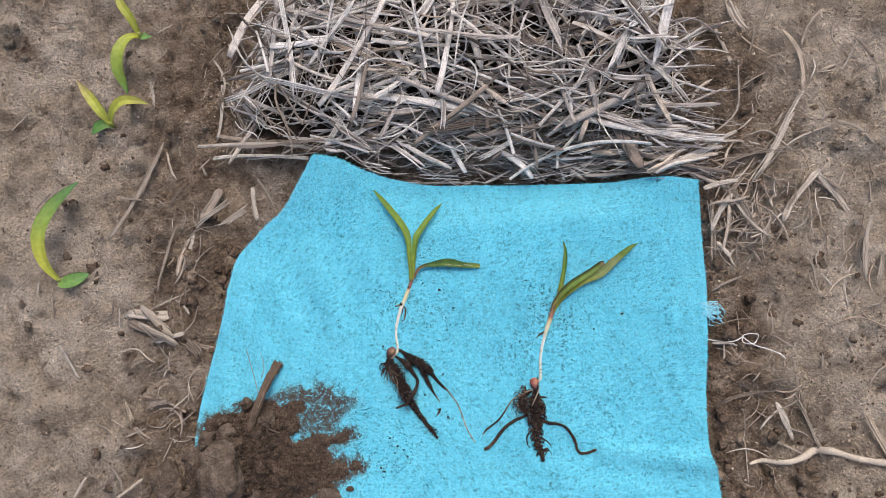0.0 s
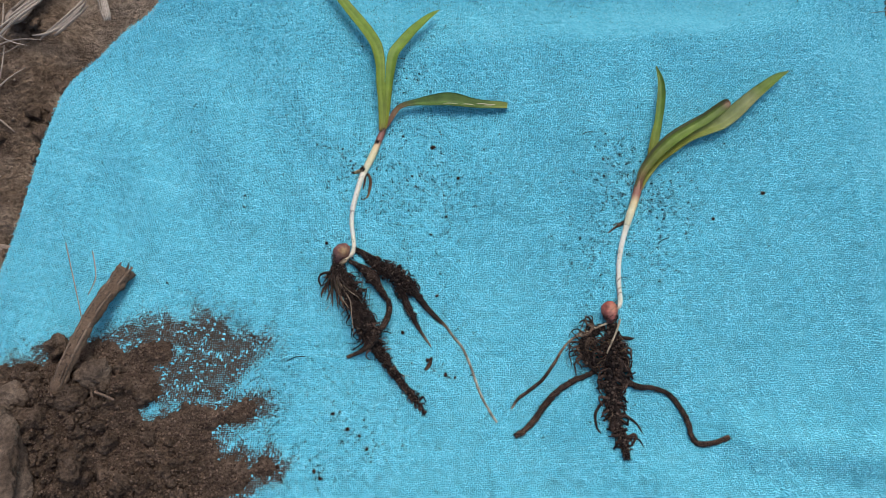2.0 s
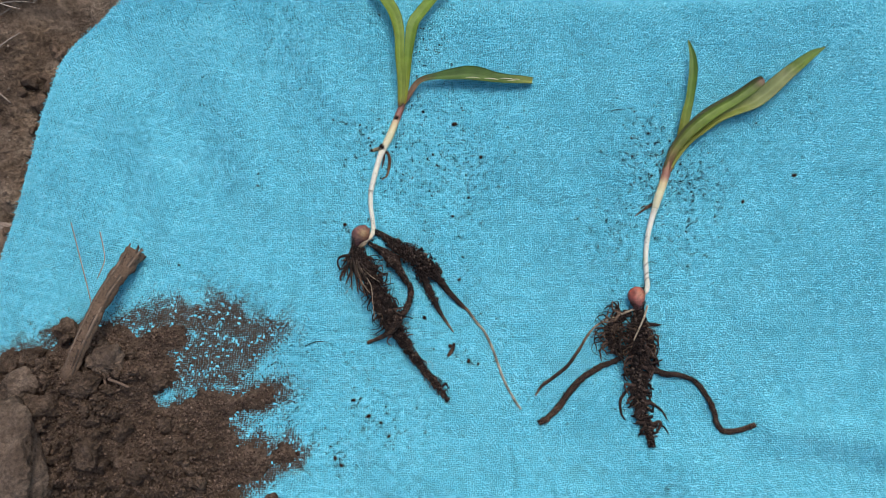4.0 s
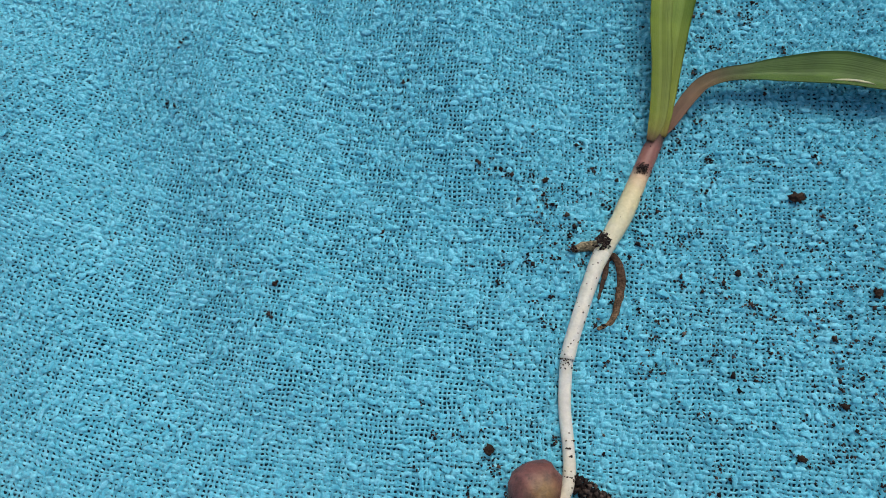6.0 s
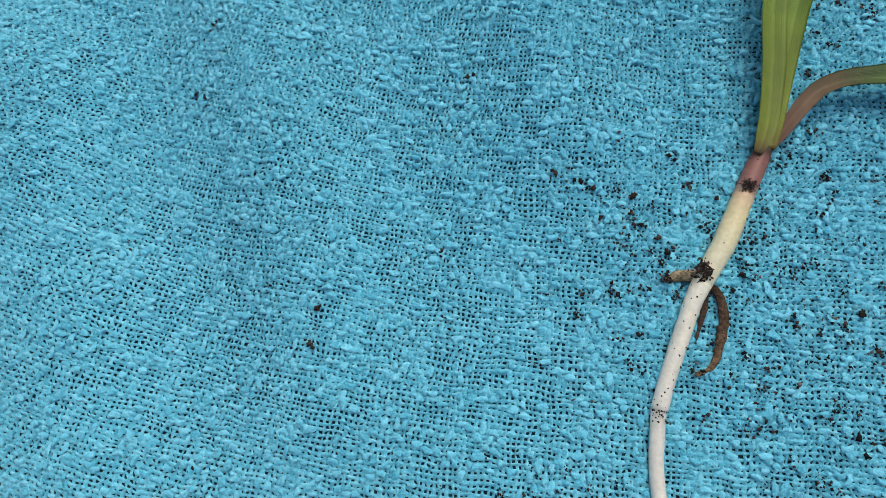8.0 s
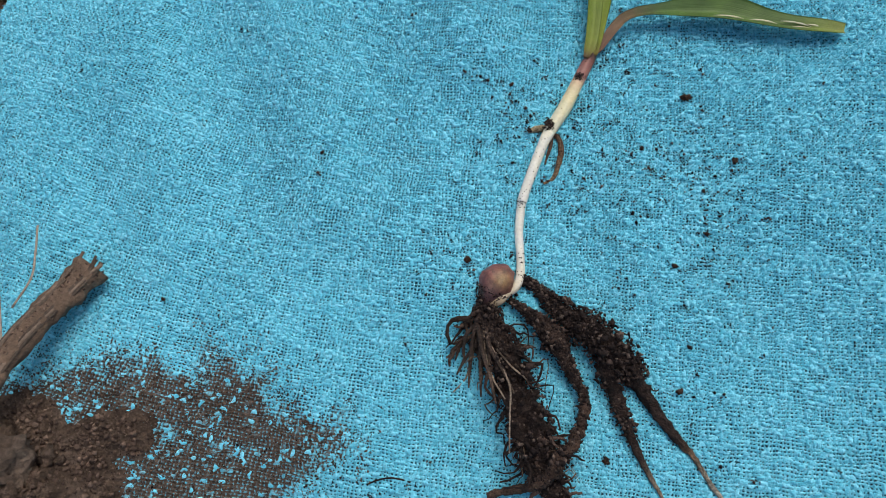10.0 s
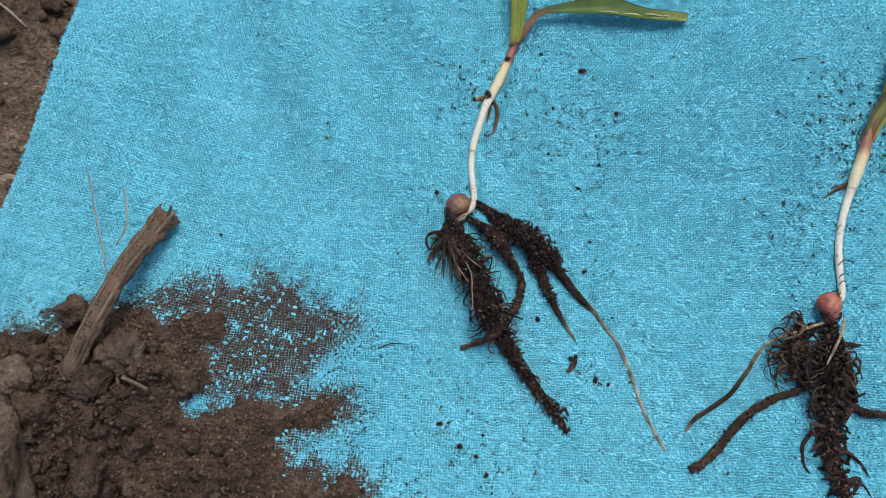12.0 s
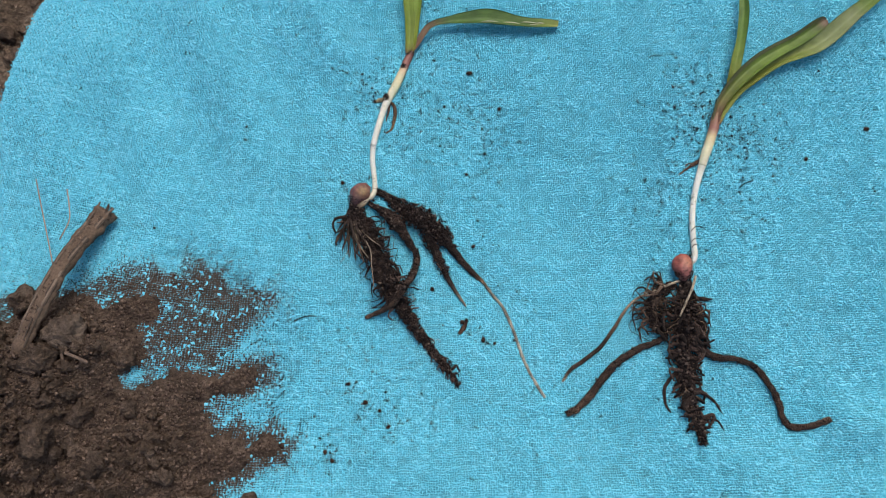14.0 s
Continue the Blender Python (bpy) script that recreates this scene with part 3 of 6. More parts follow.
half, wide, high = rng.uniform(0.46, 0.86, n) * MM, rng.uniform(0.28, 0.44, n) * MM, rng.uniform(0.05, 0.11, n) * MM
unit = [(-1, 0, -1.0)]
for a, w in ((-0.7, 0.74), (0.0, 1.0), (0.7, 0.74)):
    unit += [(a, w, -1.2), (a, w * 0.58, w), (a, -w * 0.58, w), (a, -w, -1.2)]
unit = np.array(unit + [(1, 0, -1.0)], float)
tri = [(0, 2, 1), (0, 3, 2), (0, 4, 3), (13, 9, 10), (13, 10, 11), (13, 11, 12)]
for r in (1, 5):
    for k in range(3):
        tri += [(r + k, r + k + 1, r + k + 5), (r + k, r + k + 5, r + k + 4)]
tri = np.array(tri)
q = unit[None] * np.stack([half, wide, high], 1)[:, None]
q = q + rng.normal(0, 1, q.shape) * 0.000030
bend = rng.normal(0, 0.45, n)[:, None] * (q[:, :, 0] ** 2) / half[:, None]
qx, qy = q[:, :, 0], q[:, :, 1] + bend
c, s = np.cos(way)[:, None], np.sin(way)[:, None]
px, py = sx[:, None] + qx * c - qy * s, sy[:, None] + qx * s + qy * c
pz = cloth_z(px, py) + q[:, :, 2] + 0.00030
slubs = raw_mesh("slub_yarn", np.stack([px, py, pz], 2).reshape(-1, 3), (tri[None] + 14 * np.arange(n)[:, None, None]).reshape(-1, 3), slub_skin)
slubs.attributes.new("dirt", "FLOAT", "POINT").data.foreach_set("value", np.repeat(soil_on(sx, sy) * rng.uniform(0.2, 1.0, n), 14))
part("slub_yarn", slubs, None, cloth, "", True, "stuff")


def curl(x0, y0, x1, y1, z, bow, radius, steps=6, lift=0.0):
    """A bowed line of points between two places; millimetres in, metres out."""
    out = []
    for t in np.linspace(0, 1, steps + 1):
        b = math.sin(t * math.pi)
        dx, dy = x1 - x0, y1 - y0
        x, y = x0 + dx * t - dy * bow * b, y0 + dy * t + dx * bow * b
        out.append((x * MM, y * MM, (z + lift * b) * MM, radius * MM))
    return out


# frayed threads along the rim and the tassel at one side
rng = np.random.default_rng(17)
fringe = Soup()
for line in (LEFT[18:], TOP, RIGHT[8:]):
    d = np.diff(line, axis=0)
    for k in range(420 if line is not RIGHT[8:] else 200):
        i = int(rng.integers(0, len(d)))
        p = line[i] + d[i] * rng.uniform()
        out = np.array([-d[i][1], d[i][0]]) / (np.hypot(*d[i]) + 1e-9) * (1 if line[0][0] < 0 else -1)
        a = rng.normal(0, 0.7)
        w = (out[0] * math.cos(a) - out[1] * math.sin(a), out[0] * math.sin(a) + out[1] * math.cos(a))
        size = rng.uniform(0.4, 1.6)
        z = float(cloth_z(*p)) * 1000 - 0.5
        fringe.add(*tube(curl(p[0] * 1000, p[1] * 1000, p[0] * 1000 + w[0] * size, p[1] * 1000 + w[1] * size, z, rng.normal(0, 0.2), 0.09, 3), 3), CLOTH_MID)
thread_skin = tinted_material("cotton_thread", 0.95, 0.05, 2500, 0.15, 0.0001)
part("fringe", fringe, thread_skin, cloth, "", True, "stuff")
for k in range(36):
    a = radians(rng.normal(-4, 24))
    size = rng.uniform(6, 13)
    x0, y0 = 224 + rng.uniform(-2, 2), 27 + rng.uniform(-5, 4)
    x1, y1 = x0 + size * math.cos(a), y0 - 3 + size * math.sin(a)
    s = Soup()
    z0, z1 = float(cloth_z(x0 * MM, y0 * MM)) * 1000, float(ground_z(x1 * MM, y1 * MM)) * 1000 + 2.5
    pts = np.array(curl(x0, y0, x1, y1, 0, rng.normal(0, 0.22), rng.uniform(0.16, 0.34), 8))
    pts[:, 2] = np.linspace(z0, z1, len(pts)) * MM + 0.001 * np.sin(np.linspace(0, math.pi, len(pts)))
    s.add(*tube(pts, 5, 1.0, 0.2, 900), (0.30, 0.66, 0.76))
    part("loose_thread", s, thread_skin, cloth, "frayed pale turquoise thread" if k == 0 else "")


# ---- seedlings lying on the cloth ----
def lay(rows, lift=0.0, sink=0.85):
    """Rows of x, y, width in millimetres, laid on the cloth: x, y, z, radius in metres."""
    out = []
    for x, y, w, *more in rows:
        up = more[0] if more else lift
        out.append((x * MM, y * MM, float(cloth_z(x * MM, y * MM)) + (w / 2 * sink + up) * MM, w / 2 * MM))
    return out


def stem_part(name, rows, tints, parent, skin, sides=16, rough=0.04, label=""):
    line = spline(lay(rows), 6)
    v, f = tube(line, sides, 0.95, rough, 900)
    t = np.linspace(0, 1, len(line))
    tint = np.stack([np.interp(t, [a for a, _ in tints], [c[k] for _, c in tints]) for k in range(3)], 1)
    cols = np.vstack([np.repeat(tint, sides, 0), tint[:1], tint[-1:]])
    s = Soup()
    s.add(v, f, cols)
    return part(name, s, skin, parent, label)


def leaf_part(rows, tints, parent, fold=0.25, twist=0.0, label="", name="leaf", roll=0.0, margin=None):
    """A leaf blade along rows of x, y, width, height in millimetres: a folded strip with two faces."""
    line = spline([(x, y, w, h) for x, y, w, h in rows], 7)
    p = np.c_[line[:, :2] * MM, [float(cloth_z(x * MM, y * MM)) + h * MM for x, y, _, h in line]] if parent.get("on_cloth", 1) else np.c_[line[:, :2] * MM, line[:, 3] * MM]
    t = np.gradient(p, axis=0)
    t /= np.linalg.norm(t, axis=1)[:, None] + 1e-12
    across = np.linspace(-1, 1, 11)
    v, cols, num, f = [], [], [], []
    q = np.linspace(0, 1, len(p))
    tint = np.stack([np.interp(q, [a for a, _ in tints], [c[k] for _, c in tints]) for k in range(3)], 1)
    for layer in (1, -1):
        for k in range(len(p)):
            side = np.cross(t[k], (0, 0, 1.0))
            side /= np.linalg.norm(side) + 1e-9
            nrm = np.cross(side, t[k])
            tw = twist * q[k]
            side, nrm = side * math.cos(tw) + nrm * math.sin(tw), nrm * math.cos(tw) - side * math.sin(tw)
            w = max(line[k, 2], 0.15) / 2 * MM
            for a in across:
                cup = fold * w * (abs(a) - 0.4) + roll * w * a * a * a
                wave = 0.00012 * math.sin(k * 0.18 + a * 2) * abs(a)
                v.append(p[k] + side * a * w + nrm * (cup + wave + layer * 0.00011 * (1.6 - abs(a))))
                rib = 1.0 + 0.12 * math.exp(-((a / 0.12) ** 2))
                hue = tint[k]
                if margin:
                    share = float(step(margin[1], margin[1] + 0.25, a * margin[2]))
                    hue = hue * (1 - share) + np.array(margin[0]) * share
                cols.append(hue * rib * (1.0 if layer > 0 else 0.9))
                num.append(a)
    n, m = len(across), len(p)
    for layer in (0, 1):
        for k in range(m - 1):
            for a in range(n - 1):
                i = layer * n * m + k * n + a
                f.append((i, i + 1, i + n + 1, i + n) if layer else (i, i + n, i + n + 1, i + 1))
    for k in range(m - 1):
        for a in (0, n - 1):
            i, j = k * n + a, n * m + k * n + a
            f.append((i, j, j + n, i + n) if a else (i, i + n, j + n, j))
    for k in (0, m - 1):
        for a in range(n - 1):
            i, j = k * n + a, n * m + k * n + a
            f.append((i, i + 1, j + 1, j) if k == 0 else (i, j, j + 1, i + 1))
    s = Soup()
    s.add(v, f, np.array(cols), num)
    return part(name, s, leaf_skin, parent, label)


SOILED, TAN, PALE = (0.031, 0.020, 0.0155), (0.30, 0.235, 0.165), (0.46, 0.38, 0.27)


def root_part(rows, parent, tints=((0, SOILED), (1, SOILED)), rough=0.35, sides=12, name="root", label="", lift=0.0, freq=1100, seed=0.0):
    rows = [(r[0], r[1], r[2] * 0.76, *r[3:]) for r in rows]
    line = spline(lay(rows, lift), 14 if rough > 0.4 else 9)
    line[:, 3] = np.maximum(line[:, 3], 0.00012)
    sides += 8 if rough > 0.4 else 0
    v, f = tube(line, sides, 0.85, rough, freq, seed)
    t = np.linspace(0, 1, len(line))
    tint = np.stack([np.interp(t, [a for a, _ in tints], [c[k] for _, c in tints]) for k in range(3)], 1)
    s = Soup()
    s.add(v, f, np.vstack([np.repeat(tint, sides, 0), tint[:1], tint[-1:]]))
    return part(name, s, root_skin, parent, label)


def hairs_on(rows, parent, count, size, seed, spread=1.0, tint=SOILED, lean=0.9, name="root_hair_tuft", lo=0.0, hi=1.0, fine=0.16, bow=0.35):
    """Short side roots that bristle from a root, leaning towards its tip, joined into one tuft."""
    rng = np.random.default_rng(seed)
    line = spline(lay(rows), 6)
    s = Soup()
    for k in range(count):
        i = int(rng.uniform(lo, hi) * (len(line) - 2))
        p, q = line[i], line[i + 1]
        t = (q - p)[:2] / (np.hypot(*(q - p)[:2]) + 1e-9)
        sgn = rng.choice((-1, 1))
        a = sgn * rng.uniform(0.25, 1.25) * lean
        w = (t[0] * math.cos(a) - t[1] * math.sin(a), t[0] * math.sin(a) + t[1] * math.cos(a))
        r = p[3] * 1000
        o = sgn * rng.uniform(0.2, 0.95) * r
        x0, y0 = p[0] * 1000 - t[1] * o, p[1] * 1000 + t[0] * o
        l = size * rng.uniform(0.5, 1.5) * (0.35 + 0.65 * p[3] / line[:, 3].max())
        z0 = p[2] * 1000 + r * rng.uniform(-0.4, 0.7) * spread
        x1, y1 = x0 + w[0] * l, y0 + w[1] * l
        z1 = max(float(cloth_z(x1 * MM, y1 * MM)) * 1000 + 0.2, z0 + rng.normal(-0.3, 0.7))
        pts = np.array(curl(x0, y0, x1, y1, 0, rng.normal(0, bow), fine * rng.uniform(0.6, 1.7), 6))
        pts[:, 2] = np.linspace(z0, z1, 7) * MM
        pts[:, :2] += rng.normal(0, 0.04 * l, (7, 2)) * MM
        pts[:, 3] *= np.linspace(1.3, 0.45, 7) * rng.uniform(0.8, 1.2, 7)
        s.add(*tube(pts, 5, 1.0, 0.35, 1500), np.array(tint) * rng.choice((0.6, 0.9, 1.4, 2.2, 3.0), p=(0.25, 0.25, 0.25, 0.15, 0.10)))
    return part(name, s, root_skin, parent, "", True, "stuff")


def crust_on(rows, parent, count, seed, size=0.35):
    """Soil grains clinging round a root."""
    rng = np.random.default_rng(seed)
    line = spline(lay(rows), 6)
    i = rng.integers(0, len(line), count)
    a = rng.uniform(-0.3, math.pi + 0.3, count)
    t = np.gradient(line[:, :2], axis=0)[i]
    t /= np.linalg.norm(t, axis=1)[:, None] + 1e-12
    r = line[i, 3] * rng.uniform(0.8, 1.12, count)
    p = line[i, :3] + rng.normal(0, 1, (count, 3)) * np.minimum(0.0004, line[i, 3] * 0.16)[:, None]
    at = np.stack([p[:, 0] - t[:, 1] * np.cos(a) * r, p[:, 1] + t[:, 0] * np.cos(a) * r, p[:, 2] + np.sin(a) * r * 0.85], 1)
    at[:, 2] = np.maximum(at[:, 2], cloth_z(at[:, 0], at[:, 1]))
    return part("soil_crust", grains(at, np.minimum((0.25 + 1.6 * rng.uniform(0, 1, count) ** 3) * size * MM, line[i, 3] * 0.45), speck_soil, "soil_crust", 0.9, seed), None, parent, "", False, "stuff")


def kernel_part(x, y, long, wide, turn, tints, parent, lift=0.0):
    v, f = blob((0, 0, 0), (wide / 2 * MM, long / 2 * MM, wide * 0.38 * MM), 3.1 + x, 22, 18, 0.16, 1.5)
    m = Matrix.Translation((x * MM, y * MM, float(cloth_z(x * MM, y * MM)) + (wide * 0.36 + lift) * MM)) @ Matrix.Rotation(turn, 4, "Z")
    cols = []
    for p in v:
        t = p.y / (long * MM) + 0.5
        p.x *= 1.0 - 0.75 * max(0, 0.5 - t)
        spot = math.exp(-((p.x - 0.0010) ** 2 + (p.y - 0.0012) ** 2) / 0.0000024)
        cols.append(np.array(tints[0]) * (1 - t) + np.array(tints[1]) * t + (np.array(tints[2]) - np.array(tints[1])) * spot * 0.45)
    s = Soup()
    s.add([m @ p for p in v], f, np.array(cols))
    ob = part("kernel", s, kernel_skin, parent, "reddish sprouted maize kernel")
    rng = np.random.default_rng(int(x))
    count = 320
    a, b = rng.uniform(0, 2 * math.pi, count), -np.abs(rng.normal(0, 0.55, count)) * 0.5 - 0.12
    ring = np.sqrt(np.clip(0.25 - b * b, 0.005, 1)) * 2
    dots = np.stack([np.cos(a) * ring * wide / 2 * MM * 0.98, b * long * MM, np.abs(np.sin(a)) * ring * wide * 0.38 * MM], 1)
    dots = np.array([m @ Vector(p) for p in dots])
    part("soil_fleck", grains(dots, rng.uniform(0.05, 0.22, count) * MM, speck_soil, "soil_fleck", 0.8, 7), None, ob, "", False, "stuff")
    return ob


def flecks_on(rows, parent, count, seed, size=0.22):
    rng = np.random.default_rng(seed)
    line = spline(lay(rows), 6)
    i = rng.integers(0, len(line), count)
    a = rng.uniform(0.5, 2.6, count)
    t = np.gradient(line[:, :2], axis=0)[i]
    t /= np.linalg.norm(t, axis=1)[:, None]
    r = line[i, 3]
    at = np.stack([line[i, 0] - t[:, 1] * np.cos(a) * r, line[i, 1] + t[:, 0] * np.cos(a) * r, line[i, 2] + np.sin(a) * r * 0.95], 1)
    return part("soil_fleck", grains(at, rng.uniform(0.4, 1.2, count) * size * MM, crumb_soil, "soil_fleck", 0.6, seed), None, parent, "", False, "stuff")


WHITE, CREAM = (0.59, 0.575, 0.50), (0.55, 0.515, 0.32)
GREEN, LIME, DARK = (0.125, 0.200, 0.028), (0.205, 0.250, 0.032), (0.056, 0.108, 0.022)

one = thing("maize_seedling", "pulled maize seedling lying on the cloth, three leaves and soil-caked roots", "seedling", (0.015, 0.01, 0.002), "seedlings lying on the cloth")
meso = [(10.7, 4.3, 1.5, 1.5), (12.1, 5.3, 1.75, 1.8), (13.9, 7.1, 1.8, 1.6), (15.3, 8.3, 1.7, 0.9), (16.05, 10.7, 1.65, 0.3), (15.9, 14.4, 1.6), (15.3, 19.0, 1.65), (15.3, 23.0, 1.7), (15.4, 25.6, 1.75)]
stem_part("mesocotyl", meso, [(0, (0.24, 0.17, 0.11)), (0.15, (0.38, 0.30, 0.20)), (0.34, (0.47, 0.42, 0.31)), (0.55, (0.56, 0.53, 0.43)), (0.7, WHITE), (1, WHITE)], one, plant_skin, label="white underground stem")
upper_meso = [(15.4, 25.2, 1.95), (16.1, 28.3, 1.95), (17.0, 31.6, 2.0), (17.9, 34.8, 2.05), (18.9, 38.0, 2.15), (19.8, 40.2, 2.4)]
foot = stem_part("stem_foot", [(11.6, 5.0, 1.9, 1.6), (12.6, 5.7, 2.1, 1.7), (13.4, 6.6, 1.9, 1.6)], [(0, (0.30, 0.22, 0.13)), (1, (0.42, 0.35, 0.24))], one, plant_skin)
flecks_on([(12.1, 5.3, 1.8, 1.8), (13.9, 7.1, 1.8, 1.6), (15.3, 8.3, 1.7, 0.9), (16.05, 10.7, 1.65, 0.3), (15.85, 16.0, 1.6)], foot, 60, 34, 0.15)
um = stem_part("mesocotyl", upper_meso, [(0, WHITE), (1, (0.60, 0.58, 0.46))], one, plant_skin)
flecks_on(upper_meso, um, 22, 3, 0.13)
flecks_on([(15.2, 24.0, 2.05), (15.25, 25.2, 2.1)], um, 34, 4, 0.12)
cole = [(19.4, 39.4, 2.2), (20.9, 42.4, 2.6), (22.2, 45.0, 2.75), (23.4, 47.9, 2.75), (24.8, 51.6, 2.55), (26.0, 54.7, 2.55), (27.0, 57.2, 2.4), (27.8, 58.8, 1.9)]
co = stem_part("coleoptile", cole, [(0, (0.58, 0.56, 0.42)), (0.3, CREAM), (0.48, (0.54, 0.47, 0.27)), (0.57, (0.50, 0.36, 0.22)), (0.64, (0.25, 0.11, 0.085)), (0.82, (0.19, 0.075, 0.058)), (0.9, (0.08, 0.036, 0.025)), (1, (0.06, 0.03, 0.018))], one, plant_skin, 18, label="cream sheath, rosy brown at its top")
flecks_on(cole, co, 9, 5, 0.16)


def smear(x, y, up, spread, count, seed, size, parent, name="soil_fleck", skin=None):
    """A small patch of soil grains stuck to a plant."""
    rng = np.random.default_rng(seed)
    o = rng.normal(0, 1, (count, 2)) * np.array(spread)
    z = float(cloth_z(x * MM, y * MM)) * 1000 + up - 0.14 * (o[:, 0] ** 2 + o[:, 1] ** 2)
    at = np.c_[x + o[:, 0], y + o[:, 1], z] * MM
    return part(name, grains(at, rng.uniform(0.4, 1.3, count) * size * MM, skin or speck_soil, name, 0.6, seed), None, parent, "", False, "stuff")


smear(25.2, 52.9, 2.5, (0.5, 0.42), 380, 6, 0.085, co)
smear(19.6, 41.5, 2.5, (0.5, 0.6), 150, 8, 0.2, co)
smear(15.9, 40.4, 1.2, (0.4, 0.35), 40, 9, 0.2, co)
s = Soup()
s.add(*tube(spline(lay([(19.4, 41.0, 1.7), (18.0, 41.1, 1.5), (16.6, 40.8, 1.2), (15.7, 40.4, 0.7)]), 5), 10, 1.0, 0.3, 900), (0.36, 0.29, 0.17))
part("crown_root", s, root_skin, one, "stubby crown root with clinging soil")
root_part([(20.6, 40.3, 1.2), (21.8, 39.4, 1.3), (22.4, 36.8, 1.55), (22.0, 33.6, 1.4), (21.2, 30.9, 1.0), (19.4, 29.6, 0.55)], one, ((0, (0.05, 0.03, 0.02)), (0.5, (0.12, 0.072, 0.042)), (1, (0.24, 0.16, 0.085))), 0.25, 10, "crown_root")
root_part([(20.4, 39.7, 1.1), (20.3, 37.6, 1.0), (19.8, 35.4, 0.8), (19.4, 33.6, 0.4)], one, ((0, (0.04, 0.025, 0.018)), (1, (0.10, 0.06, 0.04))), 0.3, 8, "crown_root")

leaf_part([(28.1, 58.4, 1.2, 1.6), (28.6, 62.0, 1.9, 2.0), (29.2, 67.0, 2.4, 2.4), (29.9, 73.0, 2.9, 3.0), (30.5, 77.3, 3.2, 3.6), (31.4, 82.8, 4.0, 4.6), (32.8, 88.2, 4.5, 5.4), (35.7, 92.7, 4.5, 5.8), (41.2, 101.0, 4.0, 6.3), (47.6, 109.8, 2.6, 6.3), (51.2, 114.2, 0.4, 5.8)],
          [(0, (0.20, 0.16, 0.04)), (0.10, LIME), (0.4, GREEN), (1, GREEN)], one, 0.5, 0.25, "yellowish green pointed leaf")
leaf_part([(26.3, 57.3, 1.0, 2.3), (26.9, 59.2, 2.1, 2.8), (27.3, 61.6, 2.7, 3.2), (27.5, 65.5, 3.0, 3.6), (27.5, 69.3, 3.2, 4.0), (27.2, 74.0, 3.3, 4.6), (27.2, 78.0, 3.4, 5.1), (27.3, 83.0, 3.8, 5.6), (26.4, 89.0, 4.6, 6.0), (24.6, 94.0, 4.9, 6.1), (20.0, 101.8, 4.9, 6.4), (13.0, 111.6, 4.3, 6.5), (7.2, 119.4, 2.8, 6.0), (3.6, 123.8, 0.5, 5.2)],
          [(0, (0.07, 0.04, 0.02)), (0.03, (0.12, 0.09, 0.03)), (0.07, (0.16, 0.165, 0.032)), (0.15, (0.15, 0.19, 0.028)), (0.4, (0.14, 0.20, 0.028)), (1, GREEN)], one, 0.55, -0.25, "yellowish green pointed leaf, rolled at its base", roll=-0.2)
low_leaf = leaf_part([(28.0, 58.6, 1.0, 1.5), (29.2, 60.2, 1.5, 1.7), (30.6, 62.5, 1.9, 2.1), (32.0, 64.5, 2.1, 2.5), (33.8, 66.3, 2.2, 3.0), (36.6, 67.4, 2.5, 3.3), (40.3, 67.9, 2.9, 3.5), (44.6, 68.2, 4.2, 3.6), (51.6, 68.6, 5.8, 3.5), (56.4, 68.0, 6.0, 3.3), (61.9, 66.7, 4.8, 3.0), (66.7, 65.9, 4.0, 2.6), (72.2, 65.3, 3.4, 2.1), (75.9, 64.7, 2.7, 1.8)],
          [(0, (0.10, 0.045, 0.03)), (0.12, (0.15, 0.085, 0.055)), (0.26, (0.16, 0.105, 0.06)), (0.34, (0.12, 0.085, 0.04)), (0.40, (0.065, 0.075, 0.024)), (0.48, DARK), (0.85, (0.065, 0.115, 0.022)), (1, (0.20, 0.23, 0.05))], one, 0.6, 0.3, "dark green rounded leaf on a rosy brown sheath, scratched")
s = Soup()
for x0, y0, x1, y1, h in ((51, 66.9, 57, 66.6, 4.2), (58, 66.4, 63.5, 65.9, 3.9), (64, 66.4, 70, 65.6, 3.3), (66, 65.4, 72, 64.8, 2.8), (69, 66.0, 74, 65.1, 2.5)):
    z = float(cloth_z(x0 * MM, y0 * MM)) * 1000 + h
    pts = np.array(curl(x0, y0, x1, y1, z, 0.05, 0.20, 6))
    pts[:, 2] -= np.linspace(0, 0.4, 7) * MM
    pts[:, 3] *= np.array([0.2, 0.8, 1, 0.9, 1.1, 0.7, 0.2])
    s.add(*tube(pts, 6, 0.5), (0.44, 0.43, 0.27))
part("scratch", s, plant_skin, low_leaf, "pale torn scratches")

kernel_part(11.6, 8.3, 9.0, 6.6, -0.38, ((0.055, 0.026, 0.025), (0.175, 0.066, 0.056), (0.52, 0.33, 0.08)), one, -0.3)
smear(10.1, 5.9, 2.9, (0.95, 0.8), 260, 14, 0.15, one)
main_root = [(10.1, 5.6, 2.4), (10.3, 3.8, 3.8), (10.6, 1.6, 4.0), (11.6, -0.8, 5.2), (14.2, -4.6, 7.4), (16.8, -10.8, 7.0), (19.6, -16.6, 7.4), (21.6, -21.4, 6.6), (23.6, -25.6, 4.4), (26.4, -29.6, 3.2), (29.2, -33.8, 2.8), (32.2, -38.2, 2.2), (35.4, -42.2, 2.0), (38.0, -45.4, 1.6), (39.6, -48.2, 0.9), (40.6, -50.6, 0.3)]
a_root = root_part(main_root, one, rough=0.85, sides=20, freq=520, name="main_root", label="thick main root caked with dark soil")
hairs_on(main_root, a_root, 70, 3.4, 21, lo=0.42, hi=0.97, fine=0.26)
